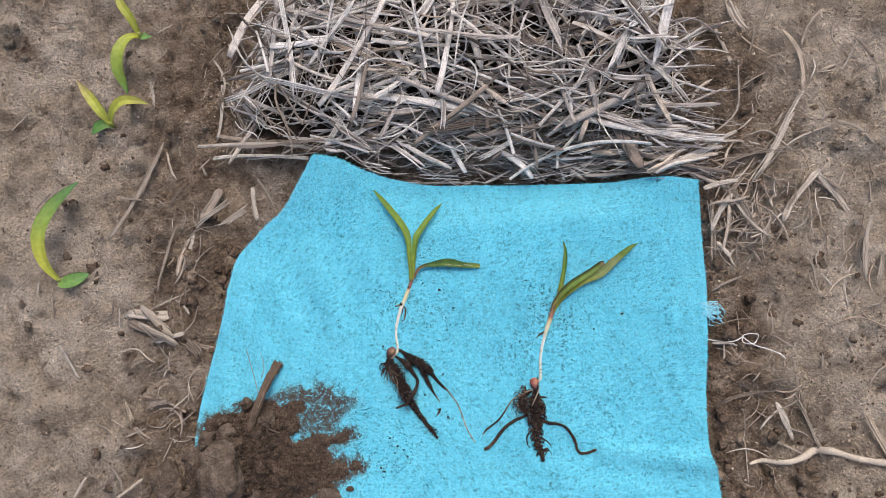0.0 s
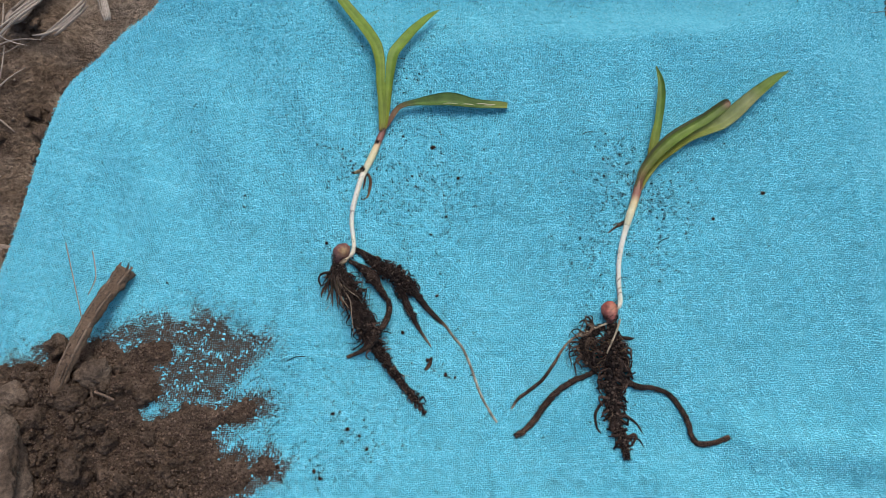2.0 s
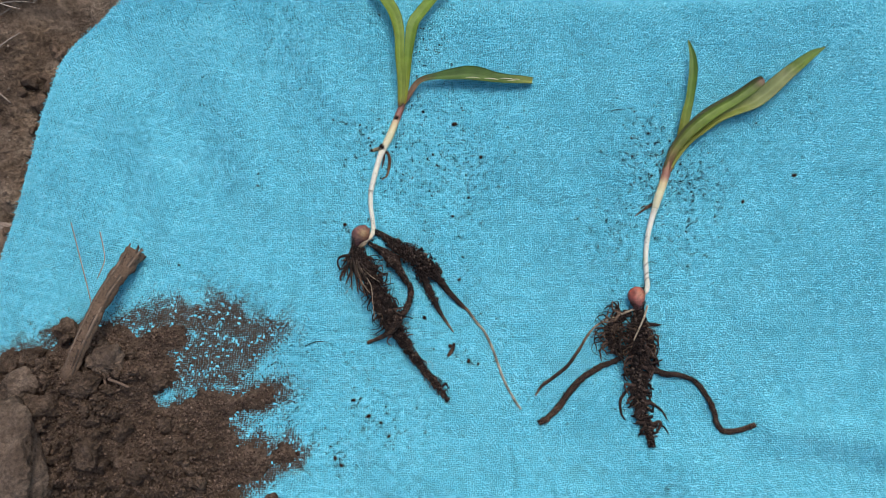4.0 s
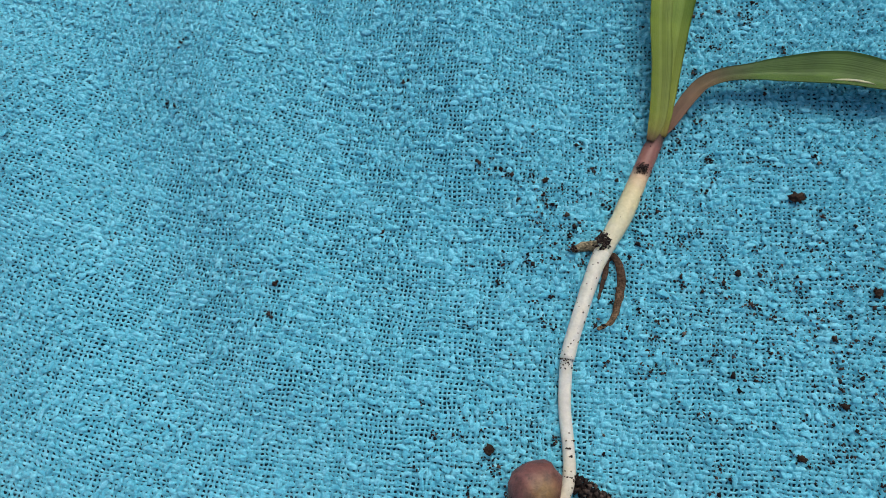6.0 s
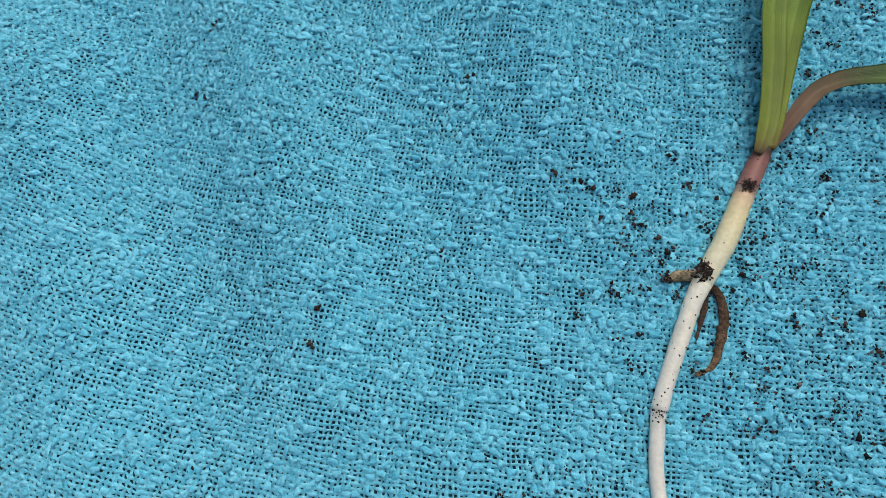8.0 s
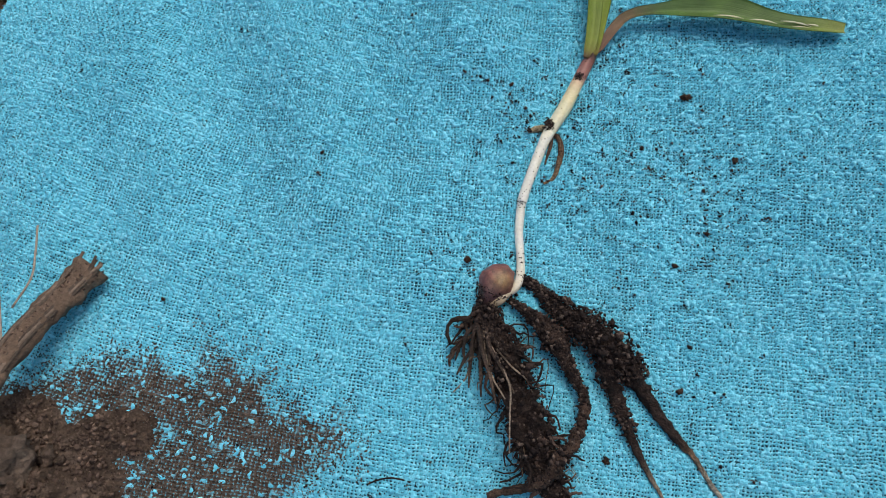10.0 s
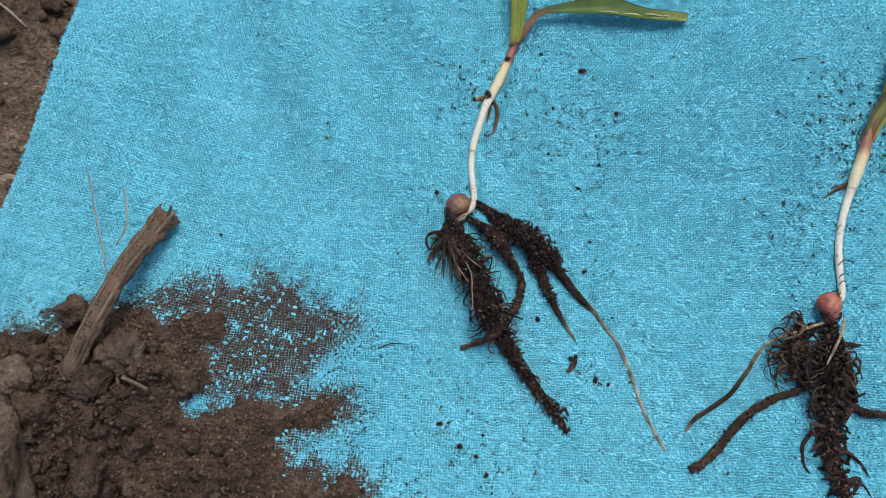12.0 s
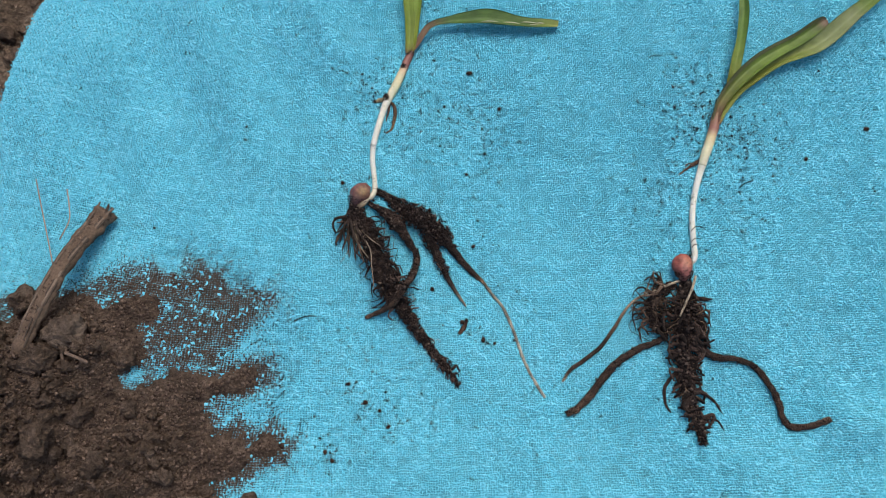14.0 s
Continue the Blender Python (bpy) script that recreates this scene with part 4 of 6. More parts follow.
hairs_on(main_root, a_root, 80, 4.6, 22, lo=0.02, hi=0.5, fine=0.22)
crust_on(main_root[:14], a_root, 4200, 23, 0.26)
crust_on(main_root[1:15], a_root, 220, 24, 0.5)
for fine_line in (
    [(9.9, 0.6, 0.5, 3.2), (11.6, -2.8, 0.5, 5.0), (13.6, -6.0, 0.45, 6.2), (15.6, -10.0, 0.45, 6.8), (15.9, -14.5, 0.4, 6.6), (16.3, -21.0, 0.35, 4.6)],
    [(10.2, -0.4, 0.45, 4.0), (10.9, -4.2, 0.45, 4.6), (12.4, -8.4, 0.4, 5.4), (14.9, -12.0, 0.35, 6.4)],
    [(9.2, 0.2, 0.5, 3.0), (8.6, -4.0, 0.45, 1.8), (7.6, -8.6, 0.4, 0.2), (5.4, -11.6, 0.3, 0.1)],
    [(12.8, -3.6, 0.45, 5.6), (15.6, -6.4, 0.4, 6.0), (18.2, -8.2, 0.4, 5.0), (19.6, -10.4, 0.3, 4.0)],
):
    root_part(fine_line, one, ((0, (0.22, 0.16, 0.11)), (1, (0.36, 0.28, 0.20))), 0.3, 8, "fine_root")
strand_rng = np.random.default_rng(35)
for x1, y1, up in ((3.6, -5.6, 0.2), (5.8, -8.4, 0.3), (8.2, -10.6, 1.0), (10.6, -12.0, 3.0), (13.4, -13.0, 5.6), (16.4, -11.0, 6.6), (19.0, -8.6, 4.0), (20.6, -6.0, 1.0), (7.0, -6.0, 0.8), (12.0, -9.0, 4.8)):
    x0, y0 = 10.2 + strand_rng.normal(0, 0.7), 2.4 + strand_rng.uniform(-1.4, 0.8)
    bow = strand_rng.normal(0, 0.9)
    strand = [(x0, y0, 1.1, 2.4), (x0 + (x1 - x0) * 0.3 + bow, y0 + (y1 - y0) * 0.36, 1.0, 3.0 + up * 0.35), (x0 + (x1 - x0) * 0.72 + bow * 0.6, y0 + (y1 - y0) * 0.7, 0.8, 1.0 + up * 0.8), (x1, y1, 0.4, up)]
    root_part(strand, one, ((0, SOILED), (0.4, (0.058, 0.040, 0.030)), (1, (0.12, 0.085, 0.060))), 0.4, 8, "fine_root")
hairs_on([(8.6, 3, 3), (7.6, -1, 3), (7.4, -4, 2)], a_root, 26, 4.2, 25, 1.0, (0.05, 0.032, 0.022), 0.8, "fine_root_tuft", fine=0.30, bow=0.22)
side_root = [(16.6, 10.2, 1.8), (19.9, 8.3, 1.9), (22.4, 6.2, 3.2), (25.4, 3.8, 4.6), (28.9, 1.5, 6.4), (32.2, -0.6, 6.4), (35.8, -3.4, 5.4), (38.0, -6.4, 4.0), (40.0, -9.0, 3.2), (43.5, -13.6, 2.4), (46.8, -17.0, 1.9), (49.0, -19.2, 1.15), (51.6, -23.0, 1.15), (54.8, -27.4, 1.15), (57.3, -34.0, 1.15), (59.1, -40.2, 1.2), (60.9, -45.2, 1.2), (63.4, -50.0, 1.15), (65.5, -53.4, 0.9)]
b_root = root_part(side_root, one, ((0, SOILED), (0.54, SOILED), (0.60, (0.16, 0.10, 0.06)), (0.66, (0.27, 0.235, 0.18)), (1, (0.38, 0.355, 0.295))), 0.45, 16, "side_root", "long side root, soiled above and tan below")
crust_on(side_root[:8], b_root, 2600, 26, 0.26)
crust_on(side_root[1:8], b_root, 160, 31, 0.5)
hairs_on(side_root[:9], b_root, 12, 1.6, 27)
d_line = [(32.0, -3.8, 4.0), (34.0, -8.0, 3.6), (35.8, -12.2, 2.9), (38.0, -17.4, 2.1), (40.2, -21.4, 1.4), (42.4, -24.8, 0.9), (43.4, -26.2, 0.6)]
d_root = root_part(d_line, one, ((0, SOILED), (0.6, SOILED), (1, TAN)), 0.4, 12, "side_root", "", 0.2)
crust_on(d_line[:4], d_root, 350, 28, 0.28)
e_line = [(14.4, 6.0, 1.4, 0.8), (17.7, 3.9, 2.4, 1.2), (20.3, 1.9, 3.8, 1.4), (22.9, -0.6, 5.2, 1.4), (24.9, -3.8, 3.4, 1.6), (27.3, -7.6, 2.2, 1.6), (28.9, -11.0, 2.2, 1.8), (28.4, -15.0, 2.4, 2.6), (27.0, -18.4, 2.4, 4.2), (25.0, -20.8, 2.8, 5.4), (23.7, -23.4, 2.8, 5.2), (20.9, -26.0, 2.3, 3.4), (17.0, -27.5, 1.9, 0.8), (13.0, -28.9, 1.5, 0.2)]
e_root = root_part(e_line, one, ((0, SOILED), (1, (0.07, 0.042, 0.028))), 0.42, 14, "side_root")
crust_on([(r[0], r[1], r[2] * 0.78, r[3]) for r in e_line[:6]], e_root, 1100, 29, 0.26)
crust_on([(r[0], r[1], r[2] * 0.78, r[3]) for r in e_line[4:12]], e_root, 800, 30, 0.30)
hairs_on([(13.6, -4.4, 5.0), (19.6, -16.6, 6.4), (26.4, -29.6, 3.2), (38.2, -45.2, 1.7)], a_root, 40, 4.4, 33, 1.1, (0.16, 0.11, 0.07), 1.0, "fine_root_tuft", fine=0.10, bow=0.6)
root_part([(43.4, -30.0, 0.9), (42.6, -32.5, 1.9), (41.0, -34.5, 1.2)], one, ((0, SOILED), (1, (0.14, 0.08, 0.05))), 0.4, 8, "root_scrap")

two = thing("maize_seedling", "pulled maize seedling with a red kernel and branching roots", "seedling", (0.11, -0.015, 0.002), "seedlings lying on the cloth")
meso2 = [(110.2, -15.6, 1.5), (111.8, -13.3, 1.75), (112.1, -7.2, 1.75), (112.8, -0.2, 1.75), (114.1, 6.0, 1.85), (116.1, 12.3, 2.0), (117.6, 16.2, 2.4)]
m2 = stem_part("mesocotyl", meso2, [(0, (0.55, 0.40, 0.25)), (0.12, WHITE), (0.8, WHITE), (1, (0.58, 0.56, 0.42))], two, plant_skin, label="white underground stem")
flecks_on(meso2, m2, 22, 31, 0.2)
for x, y, dx in ((112.0, -8.6, 2.2), (112.3, -5.2, 3.4), (112.4, -3.0, -0.4), (113.2, 4.6, 1.6), (111.9, -10.4, 1.4)):
    s = Soup()
    z = float(cloth_z(x * MM, y * MM)) * 1000 + 2.0
    pts = np.array(curl(x - 1.0, y - 0.5, x + dx, y + 0.5, z, 0.25, 0.13, 5))
    pts[:, 2] -= np.linspace(0, 1.0, 6) ** 2 * MM
    s.add(*tube(pts, 5), SOILED)
    part("root_hair", s, root_skin, two)
cole2 = [(117.2, 15.2, 2.3), (118.4, 18.6, 2.8), (119.8, 21.8, 2.9), (121.6, 26.2, 3.0), (122.8, 29.6, 2.9), (123.6, 32.0, 2.8)]
stem_part("coleoptile", cole2, [(0, (0.58, 0.55, 0.38)), (0.35, CREAM), (0.5, (0.50, 0.40, 0.22)), (0.62, (0.24, 0.10, 0.07)), (1, (0.17, 0.10, 0.04))], two, plant_skin, 18, label="cream sheath, rosy brown at its top")
root_part([(116.9, 17.0, 1.6), (115.2, 16.2, 1.5), (112.6, 14.6, 0.9), (110.0, 12.8, 0.4)], two, ((0, SOILED), (1, (0.2, 0.12, 0.07))), 0.4, 8, "crown_root")
root_part([(115.0, 16.0, 0.8), (113.6, 16.4, 0.7), (112.2, 15.6, 0.4)], two, ((0, SOILED), (1, (0.2, 0.12, 0.07))), 0.4, 8, "crown_root")
leaf_part([(123.0, 29.0, 2.8, 1.4), (124.3, 32.1, 3.6, 1.6), (126.2, 34.9, 3.9, 1.8), (130.6, 40.0, 4.1, 2.4), (137.0, 44.6, 4.3, 3.0), (144.1, 48.7, 4.1, 3.6), (151.0, 51.5, 4.9, 3.9), (156.5, 53.7, 5.6, 4.2), (162.3, 57.6, 5.6, 4.5), (167.6, 62.0, 4.9, 4.8), (173.5, 66.4, 4.1, 4.8), (179.1, 70.4, 2.8, 4.4), (183.9, 72.8, 0.4, 3.8)],
          [(0, (0.15, 0.09, 0.035)), (0.08, (0.165, 0.195, 0.030)), (0.3, (0.165, 0.19, 0.030)), (0.5, (0.150, 0.185, 0.035)), (0.62, (0.165, 0.195, 0.075)), (0.76, (0.175, 0.20, 0.085)), (0.82, (0.10, 0.150, 0.022)), (1, (0.085, 0.150, 0.022))], two, 0.5, 0.35, "broad folded green leaf", roll=-0.15)
leaf_part([(122.5, 29.2, 2.0, 1.9), (123.3, 32.0, 2.5, 2.4), (125.0, 35.8, 3.2, 2.9), (128.6, 40.4, 4.0, 3.5), (132.8, 44.6, 4.5, 4.2), (137.8, 48.4, 4.7, 4.6), (143.6, 51.9, 4.4, 4.8), (149.4, 55.0, 4.2, 4.7), (153.8, 57.8, 4.2, 4.5), (157.0, 60.0, 4.0, 4.4), (159.3, 61.5, 3.0, 4.3), (160.3, 62.1, 1.1, 4.2)],
          [(0, (0.21, 0.09, 0.062)), (0.09, (0.14, 0.075, 0.042)), (0.24, (0.105, 0.125, 0.028)), (0.45, (0.11, 0.165, 0.03)), (0.74, (0.10, 0.15, 0.03)), (0.82, (0.075, 0.10, 0.026)), (0.9, (0.16, 0.105, 0.07)), (1, (0.10, 0.06, 0.035))], two, 0.75, -0.45, "rolled green leaf with a brown tip", roll=0.3, margin=((0.055, 0.062, 0.022), 0.3, -1))
leaf_part([(128.6, 41.4, 2.6, 2.2), (129.6, 44.7, 3.2, 3.0), (131.0, 49.8, 3.3, 3.3), (132.5, 54.9, 2.9, 3.6), (133.8, 60.5, 3.1, 4.0), (134.9, 66.5, 3.0, 4.3), (135.3, 72.0, 2.2, 4.2), (134.5, 78.3, 0.4, 3.9)],
          [(0, (0.15, 0.16, 0.03)), (0.35, (0.125, 0.18, 0.028)), (0.5, (0.085, 0.15, 0.022)), (1, (0.08, 0.14, 0.022))], two, 0.6, 0.5, "narrow upright green leaf")
kernel_part(107.4, -16.9, 8.4, 5.9, 0.06, ((0.13, 0.055, 0.050), (0.25, 0.052, 0.032), (0.42, 0.19, 0.09)), two, 0.6)
smear(109.4, -14.2, 3.6, (0.7, 1.0), 120, 12, 0.14, two)
tap = [(108.2, -20.6, 2.6), (107.7, -25.0, 4.4), (107.2, -30.0, 5.6), (106.7, -36.0, 5.6), (105.9, -41.0, 3.9), (106.1, -46.0, 3.2), (106.2, -51.0, 2.9), (107.2, -56.0, 2.7), (108.8, -61.6, 2.3), (109.4, -67.0, 1.9)]
t_root = root_part(tap, two, ((0, SOILED), (0.9, SOILED), (1, (0.12, 0.07, 0.045))), 0.8, 20, "main_root", "thick main root bristling with side roots")
hairs_on(tap, t_root, 80, 4.9, 41, lo=0.32, hi=0.92, fine=0.48, bow=0.5)
hairs_on(tap, t_root, 50, 4.2, 42, lo=0.12, hi=0.5, fine=0.40, lean=1.2, spread=1.3, bow=0.5)
hairs_on(tap[1:4], t_root, 16, 4.6, 43, 1.3, (0.10, 0.066, 0.042), 1.4, "fine_root_tuft", fine=0.2)
crust_on(tap, t_root, 2400, 44)
crust_on(tap[1:9], t_root, 160, 50, 0.5)
hairs_on(tap, t_root, 40, 4.2, 49, 1.2, (0.16, 0.11, 0.07), 1.2, "fine_root_tuft", lo=0.1, hi=0.9, fine=0.12, bow=0.6)
clump = root_part([(105.2, -21.6, 1.8), (100.4, -23.6, 3.0), (97.7, -28.6, 3.4), (99.0, -33.2, 3.8), (102.6, -35.0, 3.6)], two, rough=0.6, sides=14, name="root_clump", label="matted clump of soiled roots")
crust_on([(105.2, -21.6, 1.8), (100.4, -23.6, 3.0), (97.7, -28.6, 3.4), (99.0, -33.2, 3.8), (102.6, -35.0, 3.6)], clump, 700, 45)
hairs_on([(102.4, -22.5, 3.0), (98.2, -27.0, 3.4), (100, -35, 3.8)], clump, 46, 5.0, 46, 1.3, (0.045, 0.030, 0.021), 1.5, fine=0.26, bow=0.6)
root_part([(109.6, -29.0, 4.0), (111.6, -33.0, 3.4), (112.4, -37.0, 1.6), (114.0, -40.4, 0.8)], two, rough=0.4, name="side_root")
g_line = [(101.6, -36.6, 2.2, 1.2), (97.5, -38.6, 2.3, 0.6), (93.0, -40.2, 2.5), (87.2, -43.6, 2.7), (83.0, -47.6, 2.7), (78.6, -53.0, 2.6), (74.4, -56.8, 2.4), (71.4, -58.2, 2.2)]
g_root = root_part(g_line, two, ((0, SOILED), (0.6, (0.065, 0.04, 0.028)), (1, (0.10, 0.06, 0.04))), 0.42, 14, "side_root", "stout dark side root")
crust_on([(r[0], r[1], r[2] * 0.82) for r in g_line[2:]], g_root, 420, 47, 0.22)
root_part([(106.4, -20.6, 1.0, 1.6), (100.2, -22.8, 1.0, 1.4), (94.0, -25.4, 0.95, 0.4), (90.4, -28.8, 1.1), (87.0, -33.6, 1.4), (82.4, -39.2, 1.6), (77.0, -43.2, 1.6), (73.4, -45.6, 1.5), (70.8, -49.0, 0.9)], two, ((0, PALE), (0.25, TAN), (0.45, (0.12, 0.075, 0.05)), (0.6, SOILED), (0.9, (0.08, 0.05, 0.035)), (1, TAN)), 0.25, 10, "side_root", "thin side root, tan near the kernel")
i_line = [(109.6, -39.0, 3.4, 0.8), (114.4, -42.8, 2.6), (121.0, -43.8, 2.2), (125.8, -46.2, 2.2), (129.2, -51.0, 2.3), (131.4, -56.0, 2.3), (132.0, -60.4, 2.1), (134.0, -62.8, 2.2), (138.6, -62.8, 2.1), (144.0, -60.8, 2.2)]
i_root = root_part(i_line, two, ((0, SOILED), (0.9, (0.062, 0.038, 0.026)), (1, (0.09, 0.055, 0.036))), 0.42, 14, "side_root", "kinked dark side root")
crust_on([(r[0], r[1], r[2] * 0.82) for r in i_line[1:]], i_root, 420, 48, 0.2)
root_part([(110.6, -19.6, 1.0, 2.6), (108.8, -23.4, 1.0, 4.2), (106.6, -27.4, 0.9, 5.0), (104.6, -31.4, 0.7, 5.0)], two, ((0, PALE), (1, TAN)), 0.15, 8, "side_root")
root_part([(104.4, -46.0, 1.5, 1.0), (100.2, -51.0, 1.3), (100.0, -56.0, 1.0), (101.4, -58.4, 0.5)], two, rough=0.3, sides=8, name="side_root")
root_part([(109.2, -52.0, 1.2, 1.0), (113.8, -55.4, 1.0), (116.0, -59.4, 0.5)], two, rough=0.3, sides=8, name="side_root")
root_part([(109.6, -60.2, 1.0, 1.0), (114.0, -60.8, 0.8), (115.6, -63.8, 0.4)], two, rough=0.3, sides=8, name="side_root")
root_part([(109.0, -25.4, 1.8, 1.4), (113.2, -26.2, 1.4), (115.4, -26.2, 0.7)], two, rough=0.5, sides=8, name="side_root")

# ---- spilled soil on the cloth ----
def heap_z(x, y):
    X, Y = np.asarray(x) * 1000, np.asarray(y) * 1000
    d = spill(x, y)
    core = np.exp(-((capsule(X, Y, -118, -74, -92, -60) / 26) ** 2))
    low = step(-0.05, 0.5, d) * (0.0009 + 0.0012 * value_noise(x, y, 260, 51))
    lumps = (np.abs(fbm(x, y, 130, 4, 52) - 0.5) * 0.013 + np.abs(fbm(x, y, 380, 3, 53) - 0.5) * 0.009 + np.abs(fbm(x, y, 760, 2, 54) - 0.5) * 0.004) * step(0.2, 1.4, d)
    return low + (0.007 * core + lumps) * step(0.1, 1.6, d)


def top_z(x, y):
    """Upper surface of cloth, field and spilled soil together."""
    inside = step(-0.132, -0.122, x)
    base = cloth_z(x, y) * inside + (np.maximum(ground_z(x, y), -0.006)) * (1 - inside)
    return base + heap_z(x, y)


hx, hy, hf = sheet(np.arange(-0.150, -0.004, 0.0008), np.arange(-0.118, -0.002, 0.0008))
hd = spill(hx, hy)
hz = np.where(hd > 0.02 + 0.35 * (value_noise(hx, hy, 900, 55) - 0.5), top_z(hx, hy), cloth_z(hx, hy) - 0.0014)
hz = np.where((hx < -0.125) & (hd < 0.5), ground_z(hx, hy) - 0.003, hz)
heap = thing("soil_heap", "heap of loose dark brown soil spilled over the cloth's corner", "soil", (-0.09, -0.06, 0.0))
part("loose_soil", raw_mesh("loose_soil", np.c_[hx, hy, hz], hf, heap_soil), None, heap)
rng = np.random.default_rng(61)
n = 82000
qx, qy = rng.uniform(-0.126, -0.004, n), rng.uniform(-0.104, -0.002, n)
qd, qt = spill(qx, qy), dusting(qx, qy)
share = np.where(qd > 0.05, 0.44, qt * (0.30 + 0.75 * step(0.35, 0.7, value_noise(qx, qy, 900, 57) * 0.5 + value_noise(qx, qy, 260, 58) * 0.5)))
ok = rng.uniform(0, 1, n) < share
qx, qy, qd = qx[ok], qy[ok], qd[ok]
qr = np.where(qd > 0.3, 0.20 + 0.55 * rng.uniform(0, 1, len(qx)) ** 3, 0.11 + 0.16 * rng.uniform(0, 1, len(qx)) ** 2) * MM
qz = np.where(qd > 0.05, top_z(qx, qy), cloth_z(qx, qy) + 0.00025) + qr * 0.35
part("loose_grain", grains(np.c_[qx, qy, qz], qr, grain_soil, "loose_grain", 0.8, 62), None, heap, "", False, "stuff")
rubble = Soup()
for k in range(1500):
    x, y = rng.uniform(-0.118, -0.030), rng.uniform(-0.100, -0.015)
    d = float(spill(x, y))
    if d < 0.45 + 1.2 * rng.uniform():
        continue
    r = (0.4 + 2.0 * rng.uniform() ** 3) * MM
    rubble.add(*blob((x, y, float(top_z(x, y)) + r * 0.35), (r * rng.uniform(0.8, 1.3), r, r * rng.uniform(0.6, 0.9)), k * 1.7, 8, 6, 1.2, 2.1, k), (0.08, 0.05, 0.04))
part("rubble", rubble, heap_soil, heap, "", True, "stuff")

for k, (x, y, w, l, h, turn) in enumerate((
    (-102, -66, 30, 38, 15, 8), (-117.5, -44, 14, 14, 12, 0), (-103, -39.5, 18, 14, 12, 20), (-106, -51.5, 12, 11, 11, 60), (-92.6, -46.5, 9.5, 8.5, 8, 10), (-150, -71, 21, 25, 11, 30), (-83.5, -84, 13, 17, 10, 15), (-35, -85, 15, 13, 9, 25), (-131, -56, 16, 14, 10, 45), (-113, -87, 17, 14, 11, 100), (-138, -84, 18, 16, 10, 70),
    (-75, -31.7, 11.5, 10, 8, 0), (-90.6, -21.5, 8, 8, 7, 30), (-101.5, -31, 8.5, 7, 6, 80), (-81, -39, 10, 8, 6, 10), (-96, -33, 6, 6, 5, 10), (-111, -33, 6, 5.5, 5, 10), (-58, -40, 6, 5, 4, 0), (-70, -55, 8, 6.5, 4, 40), (-63, -70, 7, 6, 4, 70), (-78, -62, 9, 8, 5, 90), (-33, -78, 5, 4, 3, 12), (-20, -80, 5, 4, 3, 0),
)):
    s = Soup()
    base = max(float(top_z(x * MM, y * MM)), -0.004)
    large = w > 11
    s.add(*blob((x * MM, y * MM, base + h * (0.12 if large else 0.3) * MM), (w * 0.47 * MM, l * 0.47 * MM, h / 2 * MM), k * 5.3, 30, 20, 0.42 if large else 0.55, 1.5, radians(turn), 0.12 * math.sin(k), 0.72 if large else 0.9), (0.08, 0.05, 0.04))
    ob = part("clod", s, clod_soil if large else heap_soil, None)
    tagged(ob, "smooth dry brown clod in the spilled soil" if large else "crumbling dark brown clod in the spilled soil", "clod", "clods in the spilled soil")

# woody old stalk and two dry hairs stuck in the heap
stalk = thing("dry_stalk", "weathered brown piece of split maize stalk leaning on the heap", "stalk", (-0.08, -0.03, 0.005))
axis = spline([(-67.6, 6.0, 5.4), (-71.7, -1.8, 7.6), (-75.2, -9.0, 10.0), (-78.4, -18.0, 12.0), (-81.7, -26.4, 12.8), (-84.8, -34.8, 12.4), (-87.8, -42.0, 10.0)], 8)
wide = np.interp(np.linspace(0, 1, len(axis)), [0, 0.15, 0.35, 0.6, 0.85, 1], [3.6, 3.1, 2.9, 2.8, 2.4, 0.9])
rng = np.random.default_rng(71)
body = Soup()
body.add(*tube(np.c_[axis * MM, wide * MM], 18, 0.6, 0.34, 420), (0.118, 0.080, 0.054))
core = part("split_stem", body, old_wood, stalk)
j = rng.integers(0, len(axis), 1800)
o = rng.uniform(-0.9, 0.9, 1800)
at = np.c_[axis[j, 0] + o * wide[j] * 0.93, axis[j, 1] - o * wide[j] * 0.36, axis[j, 2] + np.sqrt(1 - o * o) * wide[j] * 0.55 + 0.1] * MM
part("soil_crust", grains(at, (0.07 + 0.35 * rng.uniform(0, 1, 1800) ** 3) * MM, grain_soil, "soil_crust", 0.6, 73), None, core, "", False, "stuff")
for k in range(10):
    o = rng.uniform(-0.95, 0.95)
    a, b = sorted(rng.uniform(0, 1, 2))
    if k < 5:
        a = 0.0
    i0, i1 = int(a * (len(axis) - 4)), max(int(b * (len(axis) - 1)), int(a * (len(axis) - 4)) + 5)
    seg = axis[i0 : i1 + 1].copy()
    w = wide[i0 : i1 + 1]
    seg[:, 0] += o * w * 0.93
    seg[:, 1] -= o * w * 0.36
    seg[:, 2] += np.sqrt(1 - o * o) * w * 0.5 + 0.15
    if a == 0.0:
        seg[0] += (rng.uniform(0.2, 1.6), rng.uniform(0.5, 2.6), rng.uniform(-0.2, 0.8))
    s = Soup()
    s.add(*tube(np.c_[seg * MM, np.full(len(seg), rng.uniform(0.22, 0.5) * MM)], 6, 0.8, 0.3, 700), np.array((0.125, 0.092, 0.067)) * rng.uniform(0.5, 1.5))
    part("fibre", s, old_wood, core)
